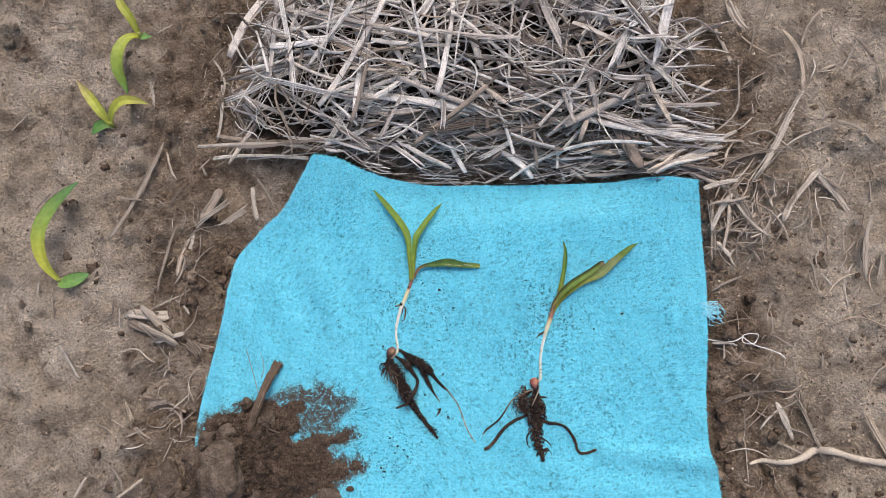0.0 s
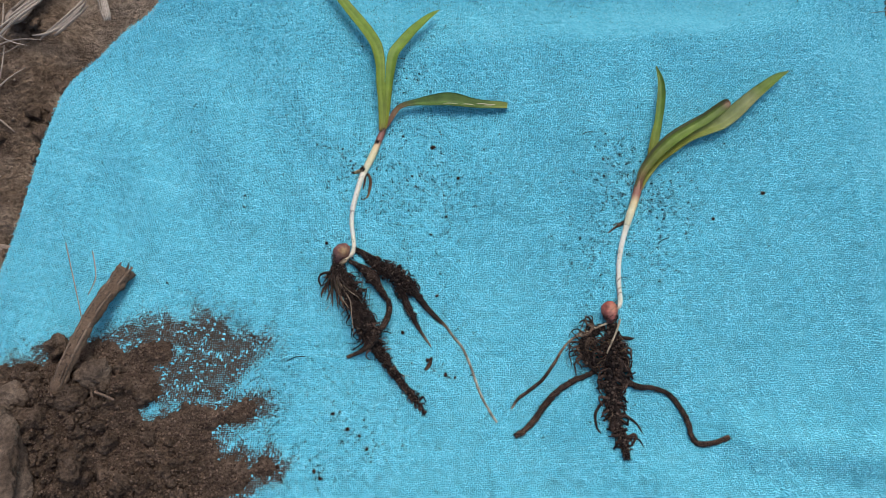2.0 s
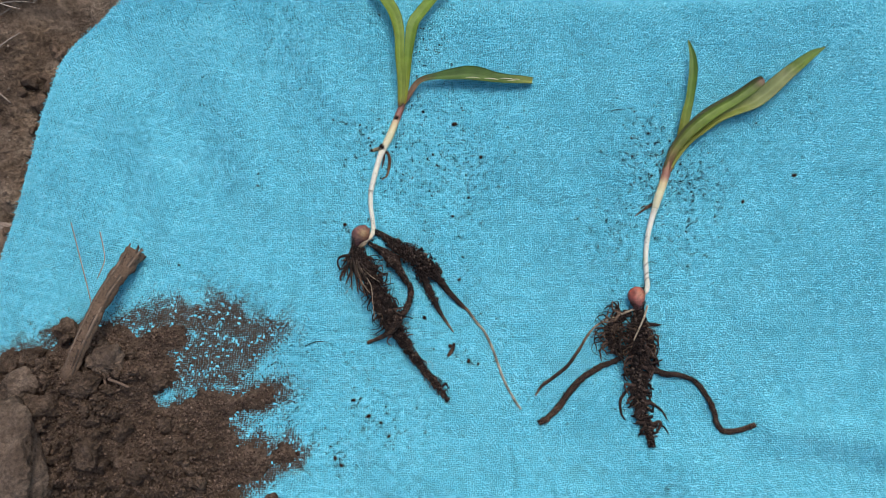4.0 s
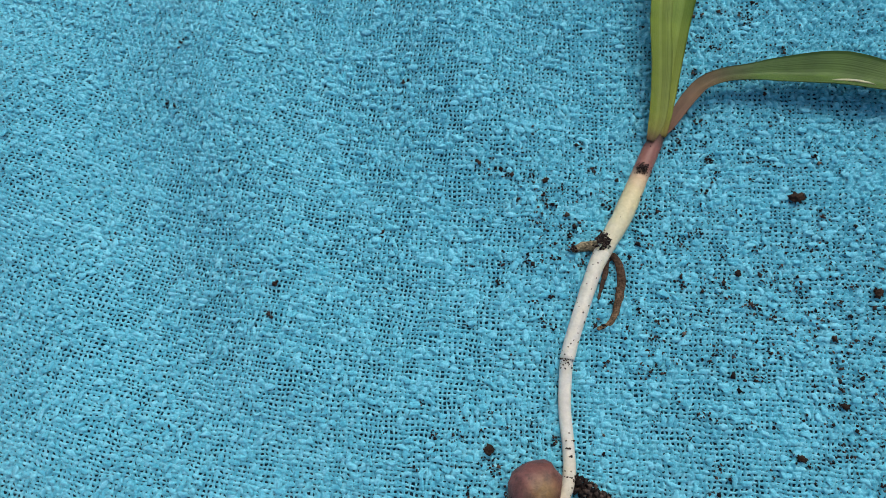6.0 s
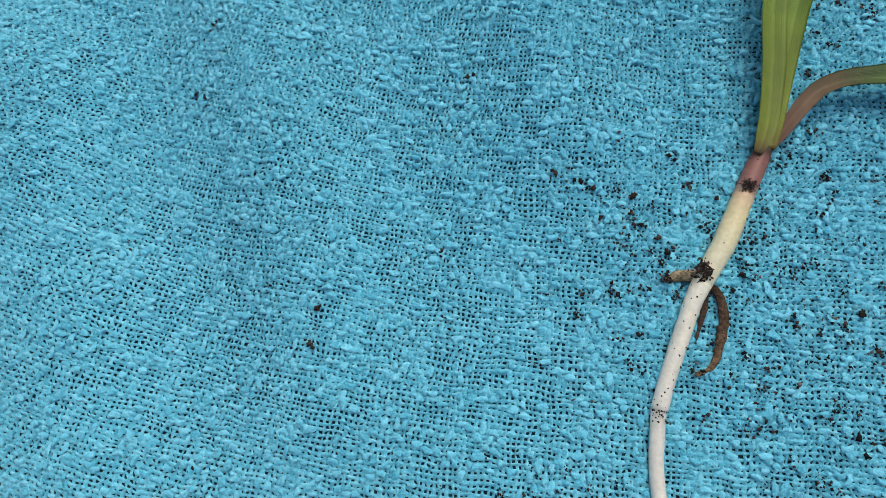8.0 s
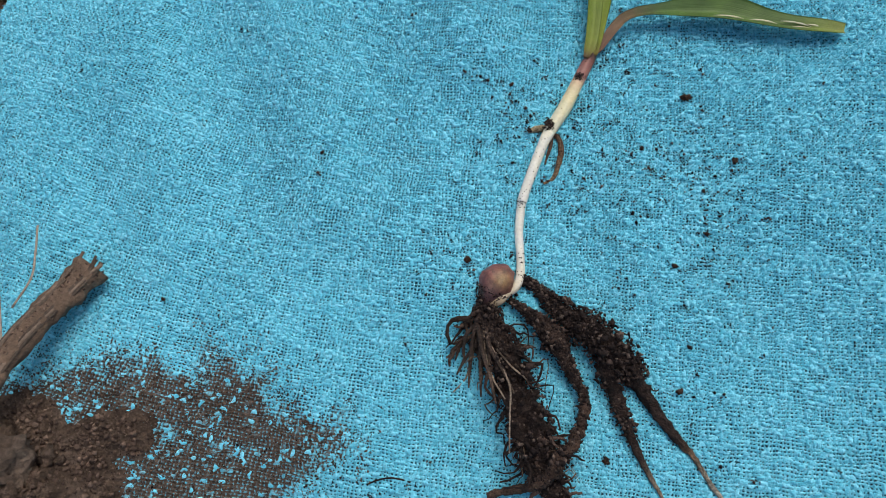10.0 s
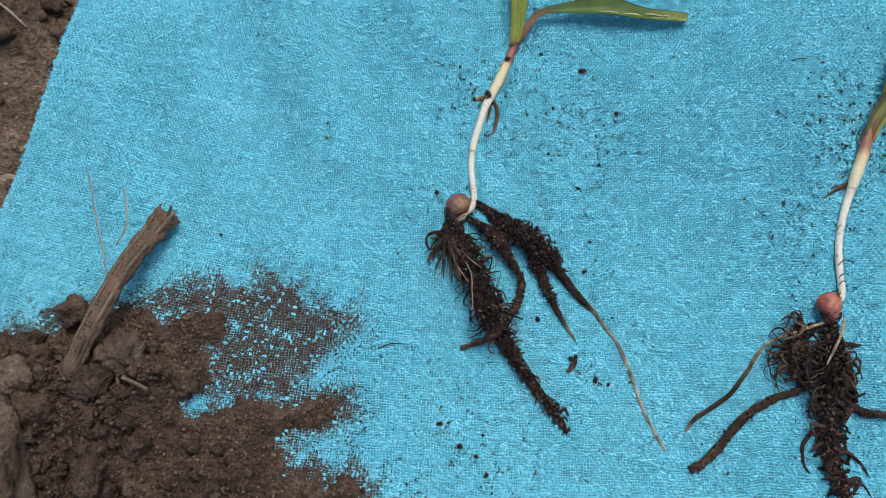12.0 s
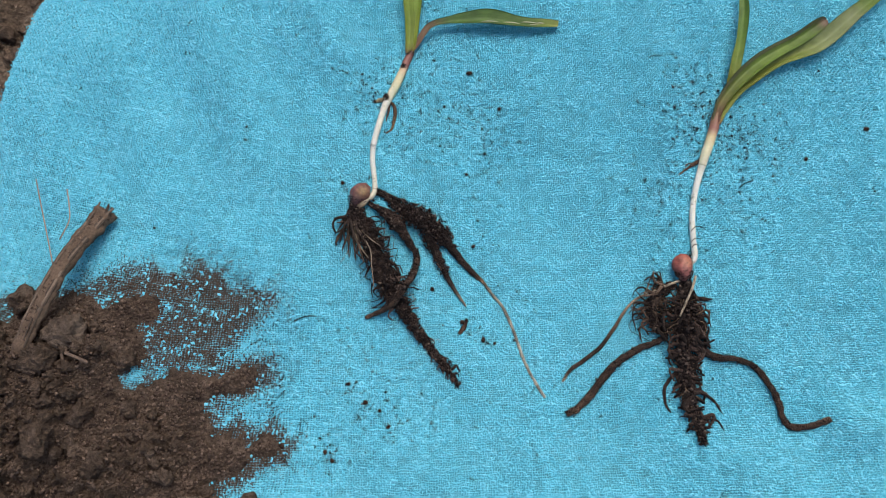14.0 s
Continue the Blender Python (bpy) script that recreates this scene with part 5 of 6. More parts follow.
for pts in ([(-91, 17, 6.0), (-88, 8, 6.5), (-84, -8, 5.0), (-82.5, -16, 4.0)], [(-80, 13, 7.0), (-77.5, 7, 9.0), (-76.4, 2, 10.0), (-78, -4, 11.0)]):
    s = Soup()
    s.add(*tube(np.c_[spline(pts, 6) * MM, np.full(len(spline(pts, 6)), 0.22 * MM)], 6), (0.30, 0.25, 0.19))
    part("fibre", s, old_wood, stalk, "thin dry fibre")
for x0, y0, x1, y1 in ((-72, -38, -65, -41), (-77, -30, -74, -41)):
    s = Soup()
    z = float(top_z(x0 * MM, y0 * MM)) * 1000 + 3.0
    s.add(*tube(curl(x0, y0, x1, y1, z, 0.02, 0.5, 6), 6, 0.5), (0.13, 0.09, 0.065))
    tagged(part("straw_scrap", s, old_wood, None), "brown scrap of straw in the spilled soil", "straw", "straw scraps in the heap")

# ---- crumbs and specks on the cloth ----
rng = np.random.default_rng(81)
spots = []
for x0, y0, sx, sy, count in (
    (13, 46, 6, 6, 70), (32, 36, 10, 11, 200), (50, 30, 8, 12, 160), (40, 48, 14, 10, 40), (117, 38, 6, 9, 200), (132, 24, 8, 8, 200), (110, 20, 9, 10, 130), (104, 2, 9, 10, 70), (124, 4, 8, 12, 60),
    (6, 12, 6, 5, 40), (46, -8, 12, 14, 60), (30, -38, 18, 14, 70), (12, -52, 12, 10, 60), (-4, -66, 12, 8, 40), (100, -46, 16, 14, 60), (60, -60, 30, 20, 40), (60, 60, 70, 40, 120), (-30, 40, 30, 30, 30), (160, 30, 30, 40, 40), (-18, -38, 12, 14, 90), (36, 82, 6, 8, 60), (8, -49, 2, 2, 14), (13, -54, 3, 3, 22), (20, -60, 3, 2, 18), (48, -36.5, 3, 2, 20), (2, -68, 2, 2, 16), (-11, -66, 3, 3, 20),
):
    spots.append(np.c_[rng.normal(x0, sx, count), rng.normal(y0, sy, count)])
spots = np.vstack(spots)
inside = (spots[:, 0] > -95) & (spots[:, 0] < 212) & (spots[:, 1] < 112) & (spots[:, 1] > -120)
spots = spots[inside] * MM
spots = np.repeat(spots, rng.integers(1, 11, len(spots)), axis=0)
spots = spots + rng.normal(0, 0.00042, spots.shape)
sr = (0.06 + 0.17 * rng.uniform(0, 1, len(spots)) ** 2 + 0.24 * rng.uniform(0, 1, len(spots)) ** 14) * MM
part("soil_speck", grains(np.c_[spots, cloth_z(spots[:, 0], spots[:, 1]) + 0.00030 + sr * 0.3], sr, speck_soil, "soil_speck", 0.7, 82), None, cloth, "", False, "stuff")
for k, (x, y, w) in enumerate((
    (46.5, 50.1, 2.5), (55.8, 37.0, 1.7), (50.0, 30.6, 1.1), (50.6, 22.0, 1.3), (-24.9, 32.8, 1.1), (5.9, 13.1, 1.9), (-53.7, 1.0, 1.2), (11.7, 50.7, 1.2), (38.2, 38.7, 1.3), (44.7, 15.2, 1.3),
    (8.0, -48.3, 1.8), (1.3, -67.5, 1.9), (13.3, -53.7, 2.0), (20.0, -60.7, 1.8), (48.1, -36.4, 2.0), (42.0, -31.0, 1.9), (169.8, 26.2, 2.4), (150.1, 17.1, 1.6), (-11.6, -65.7, 2.0), (46.1, -7.7, 1.6), (33.2, -20.9, 1.8), (3.4, -70.0, 1.8), (17.5, -56.2, 1.6), (51.5, -37.5, 1.4),
)):
    s = Soup()
    z = float(cloth_z(x * MM, y * MM))
    s.add(*blob((x * MM, y * MM, z + (0.3 + w * 0.1) * MM), (w * 0.33 * MM, w * 0.26 * MM, w * 0.17 * MM), k * 2.7, 18, 12, 1.1, 2.2, k), SOILED)
    tagged(part("soil_crumb", s, crumb_soil, None), "dark soil crumb lying on the turquoise cloth", "soil crumb", "crumbs on the cloth")
for x0, y0, x1, y1, b in ((-9, -29.4, -1, -28.2, 0.12), (20, -96, 30, -92, 0.1), (24, -92, 27, -97, 0.2), (104, 52, 108, 52.5, 0.1), (128, 8, 132, 10, 0.1)):
    s = Soup()
    s.add(*tube(curl(x0, y0, x1, y1, float(cloth_z(x0 * MM, y0 * MM)) * 1000 + 0.3, b, 0.16, 5), 5), SOILED)
    tagged(part("root_scrap", s, root_skin, None), "thin dark scrap of root on the cloth", "root scrap", "root scraps on the cloth")


# ---- straw ----
def straw_mesh(kind, length, width, seed, wild=1.0):
    """One straw along x, centred, in metres: a split strip, a hollow stem or a fibre."""
    r = np.random.default_rng(seed)
    steps = 10
    t = np.linspace(-0.5, 0.5, steps)
    bow, kink = wild * r.normal(0, 0.10 if kind != "fibre" else 0.22), r.normal(0, 0.008 if kind != "fibre" else 0.02)
    y = length * (bow * (0.25 - t * t) + kink * np.sin(t * 7 + r.uniform(0, 6)))
    z = length * (r.normal(0, 0.03) * (0.25 - t * t) + 0.004 * np.sin(t * 7 + r.uniform(0, 6)))
    w = width / 2 * (1 + 0.10 * np.sin(t * 6 + r.uniform(0, 6)))
    s = Soup()
    if kind == "strip":
        w = w * np.interp(np.abs(t), [0, 0.42, 0.5], [1, 1, r.uniform(0.25, 0.9)])
        s.add(*tube(np.c_[t * length, y, z, w], 8, r.uniform(0.16, 0.34), 0.14, 500, seed), (0.5, 0.45, 0.4))
        for k in range(int(r.integers(1, 4))):
            o = r.uniform(-0.8, 0.8)
            a = int(r.integers(0, 5))
            seg = slice(a, a + 5)
            s.add(*tube(np.c_[t[seg] * length, y[seg] + o * w[seg] + np.linspace(0, r.normal(0, 1.5), 5) * w[seg], z[seg] + w[seg] * 0.3, np.full(5, width * 0.1)], 4, 0.7), (0.5, 0.45, 0.4))
    elif kind == "bundle":
        count = int(r.integers(3, 6))
        for k in range(count):
            o = (k / (count - 1) - 0.5) * 0.95
            a, b = (0, steps) if r.uniform() < 0.4 else (int(r.integers(0, 3)), steps - int(r.integers(0, 3)))
            seg = slice(a, b)
            m = b - a
            part_y = y[seg] + o * width + width * 0.35 * r.normal() * (np.abs(t[seg]) * 2) ** 3 * np.sign(t[seg])
            part_z = z[seg] + r.uniform(-0.12, 0.12) * width + 0.0015 * abs(r.normal()) * (np.abs(t[seg]) * 2) ** 3
            rad = width / count * r.uniform(0.5, 0.95) * np.interp(np.linspace(0, 1, m), [0, 0.1, 0.85, 1], [0.5, 1, 0.9, 0.3])
            s.add(*tube(np.c_[t[seg] * length, part_y, part_z, rad], 5, 0.6, 0.15, 600, seed + k), (0.5, 0.45, 0.4))
    elif kind == "stem":
        v, f = tube(np.c_[t * length, y * 0.5, z, w], 8, 0.8, 0.10, 300, seed)
        s.add(v[:-2], f[: 8 * (steps - 1)], (0.5, 0.45, 0.4))
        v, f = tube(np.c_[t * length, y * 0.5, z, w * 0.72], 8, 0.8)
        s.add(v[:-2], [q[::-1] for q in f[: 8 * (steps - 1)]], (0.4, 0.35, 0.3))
        for e in (0, steps - 1):
            k, m = e * 8, len(v) - 2 + e * 8
            s.f += [(k + q, k + (q + 1) % 8, m + (q + 1) % 8, m + q) if e == 0 else (k + (q + 1) % 8, k + q, m + q, m + (q + 1) % 8) for q in range(8)]
    else:
        s.add(*tube(np.c_[t * length, y * 1.6, z * 1.6, w * np.interp(np.abs(t), [0, 0.35, 0.5], [1, 0.9, 0.35])], 5, 0.8, 0.15, 700, seed), (0.5, 0.45, 0.4))
    lo = np.array(s.v)
    s.s = list((lo[:, 1] - np.interp(lo[:, 0], t * length, y)) / width * 2)
    return s


KINDS = []
rng = np.random.default_rng(91)
for k in range(32):
    kind = ("strip", "fibre", "fibre", "fibre", "bundle", "fibre", "stem", "fibre")[k % 8]
    length = {"bundle": rng.uniform(35, 100), "strip": rng.uniform(35, 95), "stem": rng.uniform(30, 75), "fibre": rng.uniform(30, 110)}[kind] * MM
    width = {"bundle": rng.uniform(2.5, 6.0), "strip": rng.uniform(1.6, 4.8), "stem": rng.uniform(1.8, 3.2), "fibre": rng.uniform(0.7, 1.9)}[kind] * MM
    KINDS.append((kind, length, width, straw_mesh(kind, length, width, 100 + k)))
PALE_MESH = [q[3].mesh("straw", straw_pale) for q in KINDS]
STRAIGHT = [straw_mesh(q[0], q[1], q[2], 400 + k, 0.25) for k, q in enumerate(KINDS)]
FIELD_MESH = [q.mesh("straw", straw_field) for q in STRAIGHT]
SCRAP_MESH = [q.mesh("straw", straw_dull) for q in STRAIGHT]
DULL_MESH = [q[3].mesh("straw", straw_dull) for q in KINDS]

mound = thing("straw_mound", "heaped bleached maize straw and stalk scraps on the soil", "straw mound", (0.07, 0.25, 0.0))
inv = Matrix.Translation(-mound.location)
rest_v, rest_f, rest_s, rest_n = [], [], [], 0
made = 0
order = []
for k in range(2900):
    x, y = rng.uniform(-0.105, 0.25), rng.uniform(0.135, 0.46)
    h = float(mound_z(x, y))
    if h < 0.004 + 0.012 * rng.uniform():
        continue
    order.append((y, x, h, rng.uniform()))
order.sort()
for k, (y, x, h, lay_in) in enumerate(order):
    i = int(rng.integers(0, len(KINDS)))
    z = float(ground_z(x, y)) + (0.001 + 0.020 * lay_in**1.3) + h * 0.16
    m = pose(x, y, z, rng.normal(0, 25), rng.normal(0, 9), rng.normal(-8, 48) + (90 if rng.uniform() < 0.15 else 0))
    if y < 0.17 and abs(math.sin(m.to_euler().z)) > 0.4 and y - KINDS[i][1] / 2 < 0.118:
        m = pose(x, y, z, 0, 0, rng.normal(0, 12))
    size = rng.uniform(0.6, 1.05)
    tips = [m @ Vector((e * KINDS[i][1] * size, 0, 0)) for e in (-0.5, -0.25, 0, 0.25, 0.5)]
    if any(bool(on_cloth_plan(p.x, p.y, 0.0)) for p in tips):
        continue
    m = m @ Matrix.Diagonal((size, size, size, 1))
    if made < 300 and rng.uniform() < 0.36:
        ob = new("straw", (PALE_MESH if rng.uniform() < 0.72 else DULL_MESH)[i])
        ob.parent, ob.matrix_parent_inverse, ob.matrix_basis = mound, inv, m
        made += 1
    else:
        s = KINDS[i][3]
        v = np.array(s.v) @ np.array(m.to_3x3()).T + np.array(m.translation)
        rest_v.append(v)
        rest_s += s.s
        rest_f += [tuple(c + rest_n for c in q) for q in s.f]
        rest_n += len(v)
for k in range(800):
    i = int(rng.integers(0, len(KINDS)))
    x, size = rng.uniform(-0.03, 0.235), rng.uniform(0.3, 0.75)
    back = rng.uniform()
    y = float(np.interp(x, TOP[:, 0], TOP[:, 1])) + 0.001 + 0.060 * back**1.4
    z = max(float(ground_z(x, y)), float(cloth_z(x, y - 0.004)) - 0.004) + 0.001 + (0.003 + 0.011 * back) * rng.uniform()
    m = pose(x, y, z, rng.normal(0, 20), 0, rng.normal(-2, 22))
    tips = [m @ Vector((e * KINDS[i][1] * size, 0, 0)) for e in (-0.5, -0.25, 0, 0.25, 0.5)]
    if any(bool(on_cloth_plan(p.x, p.y - 0.001, 0.0)) for p in tips):
        continue
    s = KINDS[i][3]
    m = m @ Matrix.Diagonal((size, size, size, 1))
    v = np.array(s.v) @ np.array(m.to_3x3()).T + np.array(m.translation)
    rest_v.append(v)
    rest_s += s.s
    rest_f += [tuple(c + rest_n for c in q) for q in s.f]
    rest_n += len(v)
rest = bpy.data.meshes.new("straw_litter")
rest.from_pydata(np.vstack(rest_v).tolist(), [], rest_f)
rest.polygons.foreach_set("use_smooth", [True] * len(rest.polygons))


rest.attributes.new("across", "FLOAT", "POINT").data.foreach_set("value", rest_s)
rest.materials.append(straw_material("straw_litter", [(0.0, (0.13, 0.10, 0.08)), (0.25, (0.36, 0.305, 0.27)), (0.5, (0.66, 0.60, 0.555)), (0.85, (0.90, 0.85, 0.81)), (1.0, (0.56, 0.45, 0.34))], False))
part("straw_litter", rest, None, mound, "", True, "stuff")


MOUND_LABEL, MOUND_GROUP = "bleached straw on top of the straw heap", "straws topping the heap"


def straw_between(x0, y0, x1, y1, width, kind="strip", pale=True, bow=0.0, up=2.0, ends=(0.0, 0.0), label="bleached straw lying on the field soil", group="straws on the field", name="straw"):
    """A straw of its own from one place to another; millimetres."""
    length = math.hypot(x1 - x0, y1 - y0)
    pick = int(abs(x0 * 7 + y0 * 13 + x1)) % 1000
    if kind == "strip" and pick % 3 == 0:
        kind = "bundle"
    s = straw_mesh(kind, length * MM, width * 0.7 * MM, pick, 0.3)
    v = np.array(s.v)
    v[:, 1] += bow * length * MM * (0.25 - (v[:, 0] / (length * MM)) ** 2) * 4
    a = math.atan2(y1 - y0, x1 - x0)
    z0, z1 = (float(max(ground_z(x * MM, y * MM), cloth_z(x * MM, y * MM) if under_cloth(x * MM, y * MM) > 0.5 else -1)) + e * MM for x, y, e in ((x0, y0, ends[0]), (x1, y1, ends[1])))
    mid = float(ground_z((x0 + x1) / 2 * MM, (y0 + y1) / 2 * MM))
    tilt = -math.atan2(z1 - z0, length * MM)
    s.v = [tuple(p) for p in v]
    ob = new(name, s.mesh(name, (straw_pale if group == MOUND_GROUP else straw_field) if pale else straw_dull))
    ob.matrix_basis = Matrix.Translation(((x0 + x1) / 2 * MM, (y0 + y1) / 2 * MM, max((z0 + z1) / 2, mid) + up * MM)) @ Matrix.Rotation(a, 4, "Z") @ Matrix.Rotation(tilt, 4, "Y")
    return tagged(ob, label, "straw", group)


for row in (
    (-13, 192, 88, 173, 8, "strip", True, 0.0, 9), (118, 212, 121, 130, 3, "strip", False, 0.0, 13), (174, 170, 192, 126, 12, "strip", False, 0.0, 6), (100, 128, 200, 140, 3.5, "stem", True, 0.12, 8), (120, 190, 226, 210, 4, "strip", True, -0.04, 12),
    (200, 120, 252, 140, 5, "strip", True, 0.05, 5), (195, 122, 246, 133, 4, "strip", True, 0.05, 6), (-100, 232, -62, 292, 9, "strip", True, 0.05, 9), (-88, 226, -58, 268, 6, "strip", True, -0.05, 12), (-45, 235, 60, 222, 4, "stem", True, 0.05, 11),
    (-20, 178, 70, 150, 3, "fibre", True, 0.05, 10), (40, 215, 140, 168, 3.2, "stem", True, 0.03, 12), (150, 225, 215, 180, 5, "strip", True, 0.08, 12), (-60, 168, 30, 160, 4, "strip", True, -0.05, 8), (60, 246, 150, 238, 4, "strip", True, 0.08, 12),
    (-68, 267, -78, 227, 9, "strip", True, 0.05, 8), (-55, 271, -65, 238, 8, "strip", True, -0.05, 9), (-42, 256, -60, 232, 6, "strip", True, 0.1, 9), (154, 214, 165, 164, 6, "strip", True, 0.03, 9), (186, 213, 166, 180, 8, "strip", True, 0.05, 10), (141, 160, 219, 195, 8, "stem", True, -0.03, 9), (196, 122, 232, 140, 5, "fibre", True, 0.06, 6), (198, 121, 236, 136, 4, "strip", True, 0.03, 6), (200, 120, 240, 131, 4, "fibre", True, 0.05, 6), (-13, 226, -60, 224, 7, "strip", True, 0.03, 8),
    (-10, 187, 24, 199, 5, "stem", True, 0.02, 8), (24, 200, 88, 171, 6, "stem", True, 0.02, 9), (-116, 158, -44, 152, 4, "stem", True, 0.04, 5), (60, 262, 128, 250, 6, "strip", True, 0.04, 9), (-30, 240, 32, 262, 5, "stem", True, 0.06, 9), (90, 236, 158, 214, 5, "strip", True, -0.06, 9), (0, 168, 60, 176, 5, "strip", False, 0.05, 8),
    (-70, 205, 20, 214, 3, "fibre", True, 0.12, 10), (128, 156, 220, 178, 3.6, "stem", True, 0.06, 9), (20, 160, 60, 138, 5, "strip", True, 0.0, 8), (90, 150, 118, 128, 6, "strip", True, 0.1, 6), (150, 262, 205, 232, 5, "strip", True, 0.1, 11), (-30, 262, 40, 280, 5, "strip", True, 0.06, 10),
):
    straw_between(*row[:8], row[8] + 3, label=MOUND_LABEL, group=MOUND_GROUP)
for row in (
    (-161, 178, -201, 103, 5, "strip", True, 0.03), (-160, 172, -148, 146, 2.5, "strip", True, -0.05), (-126.5, 112, -115.5, 138, 11, "strip", True, 0.0, 3), (-118, 108, -86, 118, 5.2, "strip", True, 0.02, 2.5), (-133, 109, -96, 125, 4.0, "strip", True, 0.02, 3.5), (-82.5, 108.5, -84, 132, 4.8, "strip", True, 0.02, 3), (-80.5, 138, -69.5, 116, 3.0, "strip", True, 0.02, 3), (-148, 73, -140, 103, 5.4, "strip", True, 0.03, 3), (-159, 61, -143, 111, 3.2, "fibre", True, 0.08, 5), (-161, 25.5, -140, 30.6, 5.4, "strip", True, 0.02, 5), (-143, 25.4, -125, 14.5, 8, "strip", False, 0.0, 4), (-165, -19.4, -152, -17, 6, "strip", True, 0.05, 5), (234, 79, 251, 103.5, 4.6, "strip", True, 0.02, 6), (238, 73, 244, 59, 4, "strip", True, 0.03, 6), (234, 96, 261, 99.7, 3.4, "fibre", True, 0.05, 6), (231, 38, 252, 47, 3.2, "fibre", True, 0.05, 5), (228, 3.7, 244, 1, 3.2, "fibre", True, 0.05, 4), (232, 108, 255, 112, 4.8, "strip", True, 0.03, 6), (-128, 168, -40, 158, 4, "stem", True, 0.03, 5),
    (-112, 218, -118, 176, 3.5, "strip", True, 0.05), (-120, 240, -108, 208, 2.5, "strip", True, 0.1), (-136, 106, -146, 72, 4, "strip", True, 0.04), (-143, 100, -150, 66, 3, "fibre", True, 0.1),
    (-150, 30, -168, 26, 2.5, "strip", True, 0.05), (-140, 24, -120, 18, 6, "strip", False), (-168, -22, -140, -34, 3, "strip", True, 0.2), (-160, -42, -186, -14, 3, "strip", True, 0.1), (-165, -34, -178, -40, 2, "strip", True), (-190, -60, -180, -78, 3, "strip", True, 0.1), (-165, -68, -185, -82, 3, "strip", True), (-210, -66, -225, -86, 3, "strip", True), (-205, -30, -190, -38, 2.2, "fibre", True, 0.1), (-188, 20, -160, 12, 2.2, "fibre", True, 0.1),
    (-165, 4, -142, 12, 2, "fibre", True, 0.1), (-150, 56, -138, 44, 2.4, "strip", True, 0.1), (-172, 230, -168, 205, 2.4, "strip", True), (-196, 60, -206, 38, 1.5, "fibre", False, 0.1),
    (307, 171, 264, 108, 5, "strip", True, 0.02, 6), (268, 116, 326, 150, 2.6, "fibre", True, 0.06, 4), (326, 150, 352, 134, 4, "strip", True, 0.1), (282, 82, 310, 116, 6, "strip", True, 0.05, 5), (310, 116, 336, 78, 6, "strip", True, 0.02, 4), (286, 92, 306, 108, 3, "fibre", True, 0.1, 6), (244, 112, 262, 76, 4, "strip", True, 0.12, 5), (252, 108, 272, 70, 3, "strip", True, -0.1, 6), (248, 96, 240, 64, 3.5, "strip", True, 0.05, 4), (262, 98, 282, 62, 2.4, "fibre", True, 0.2, 5),
    (270, 90, 252, 66, 2.4, "fibre", True, 0.2, 5), (236, 100, 234, 56, 4, "strip", True, 0.03, 4), (256, 232, 262, 198, 4, "strip", True, 0.05), (300, 220, 306, 172, 5, "strip", True, 0.1), (268, 250, 276, 224, 9, "strip", True, 0.0), (232, 168, 250, 190, 3, "strip", True, 0.15), (246, 148, 268, 196, 2.5, "fibre", True, -0.15), (352, 214, 362, 168, 3, "strip", True, 0.1), (310, 205, 332, 236, 3, "strip", True, 0.05), (372, 200, 374, 170, 2.2, "strip", True, 0.1),
    (330, 40, 342, 82, 4.5, "strip", True, 0.05), (338, 36, 352, 74, 3.5, "strip", True, -0.05), (318, 22, 328, 52, 3, "fibre", True, 0.1), (292, 58, 300, 34, 2.5, "fibre", True, 0.15), (262, -36, 272, -62, 5, "strip", True, 0.03), (276, -32, 288, -74, 3.5, "strip", True, 0.02), (224, -38, 262, -28, 2.6, "strip", True, 0.05), (258, -62, 276, -72, 2, "fibre", True, 0.1), (318, -46, 332, -86, 4, "strip", True, 0.02), (300, 12, 340, 8, 2, "fibre", False, 0.1), (262, -52, 282, -60, 2.2, "fibre", False, 0.1),
    (345, 116, 390, 124, 2.4, "strip", True, 0.05), (240, 132, 262, 150, 3.5, "strip", True, 0.1, 4), (236, 146, 274, 136, 3, "strip", True, 0.05, 4), (250, 126, 290, 130, 4, "strip", True, 0.1, 3), (262, 144, 300, 132, 2.4, "fibre", True, 0.1, 3), (276, 172, 262, 150, 2, "fibre", True, 0.1), (234, 80, 262, 118, 3, "strip", False, 0.05, 3), (324, 188, 342, 196, 3, "strip", True, 0.1),
):
    straw_between(*row)
rng = np.random.default_rng(95)
for k in range(1050):
    x, y = rng.uniform(-0.3, 0.4), rng.uniform(-0.1, 0.32)
    near = math.exp(-(((x - 0.27) / 0.07) ** 2 + ((y - 0.1) / 0.12) ** 2)) + math.exp(-(((x + 0.14) / 0.05) ** 2 + ((y - 0.08) / 0.12) ** 2))
    if under_cloth(x, y) > 0.02 or mound_z(x, y) > 0.006 or rng.uniform() > 0.14 + near:
        continue
    i = int(rng.integers(0, len(KINDS)))
    ob = new("straw", (FIELD_MESH if rng.uniform() < 0.65 else SCRAP_MESH)[i])
    size = rng.uniform(0.10, 0.42)
    ob.matrix_basis = pose(x, y, float(ground_z(x, y)) + 0.0032, rng.normal(0, 20), rng.normal(0, 5), rng.uniform(0, 360)) @ Matrix.Diagonal((size, size * rng.uniform(0.7, 1.7), size * 1.3, 1))
    tagged(ob, "short scrap of straw lying on the field soil", "straw", "straw scraps on the field")

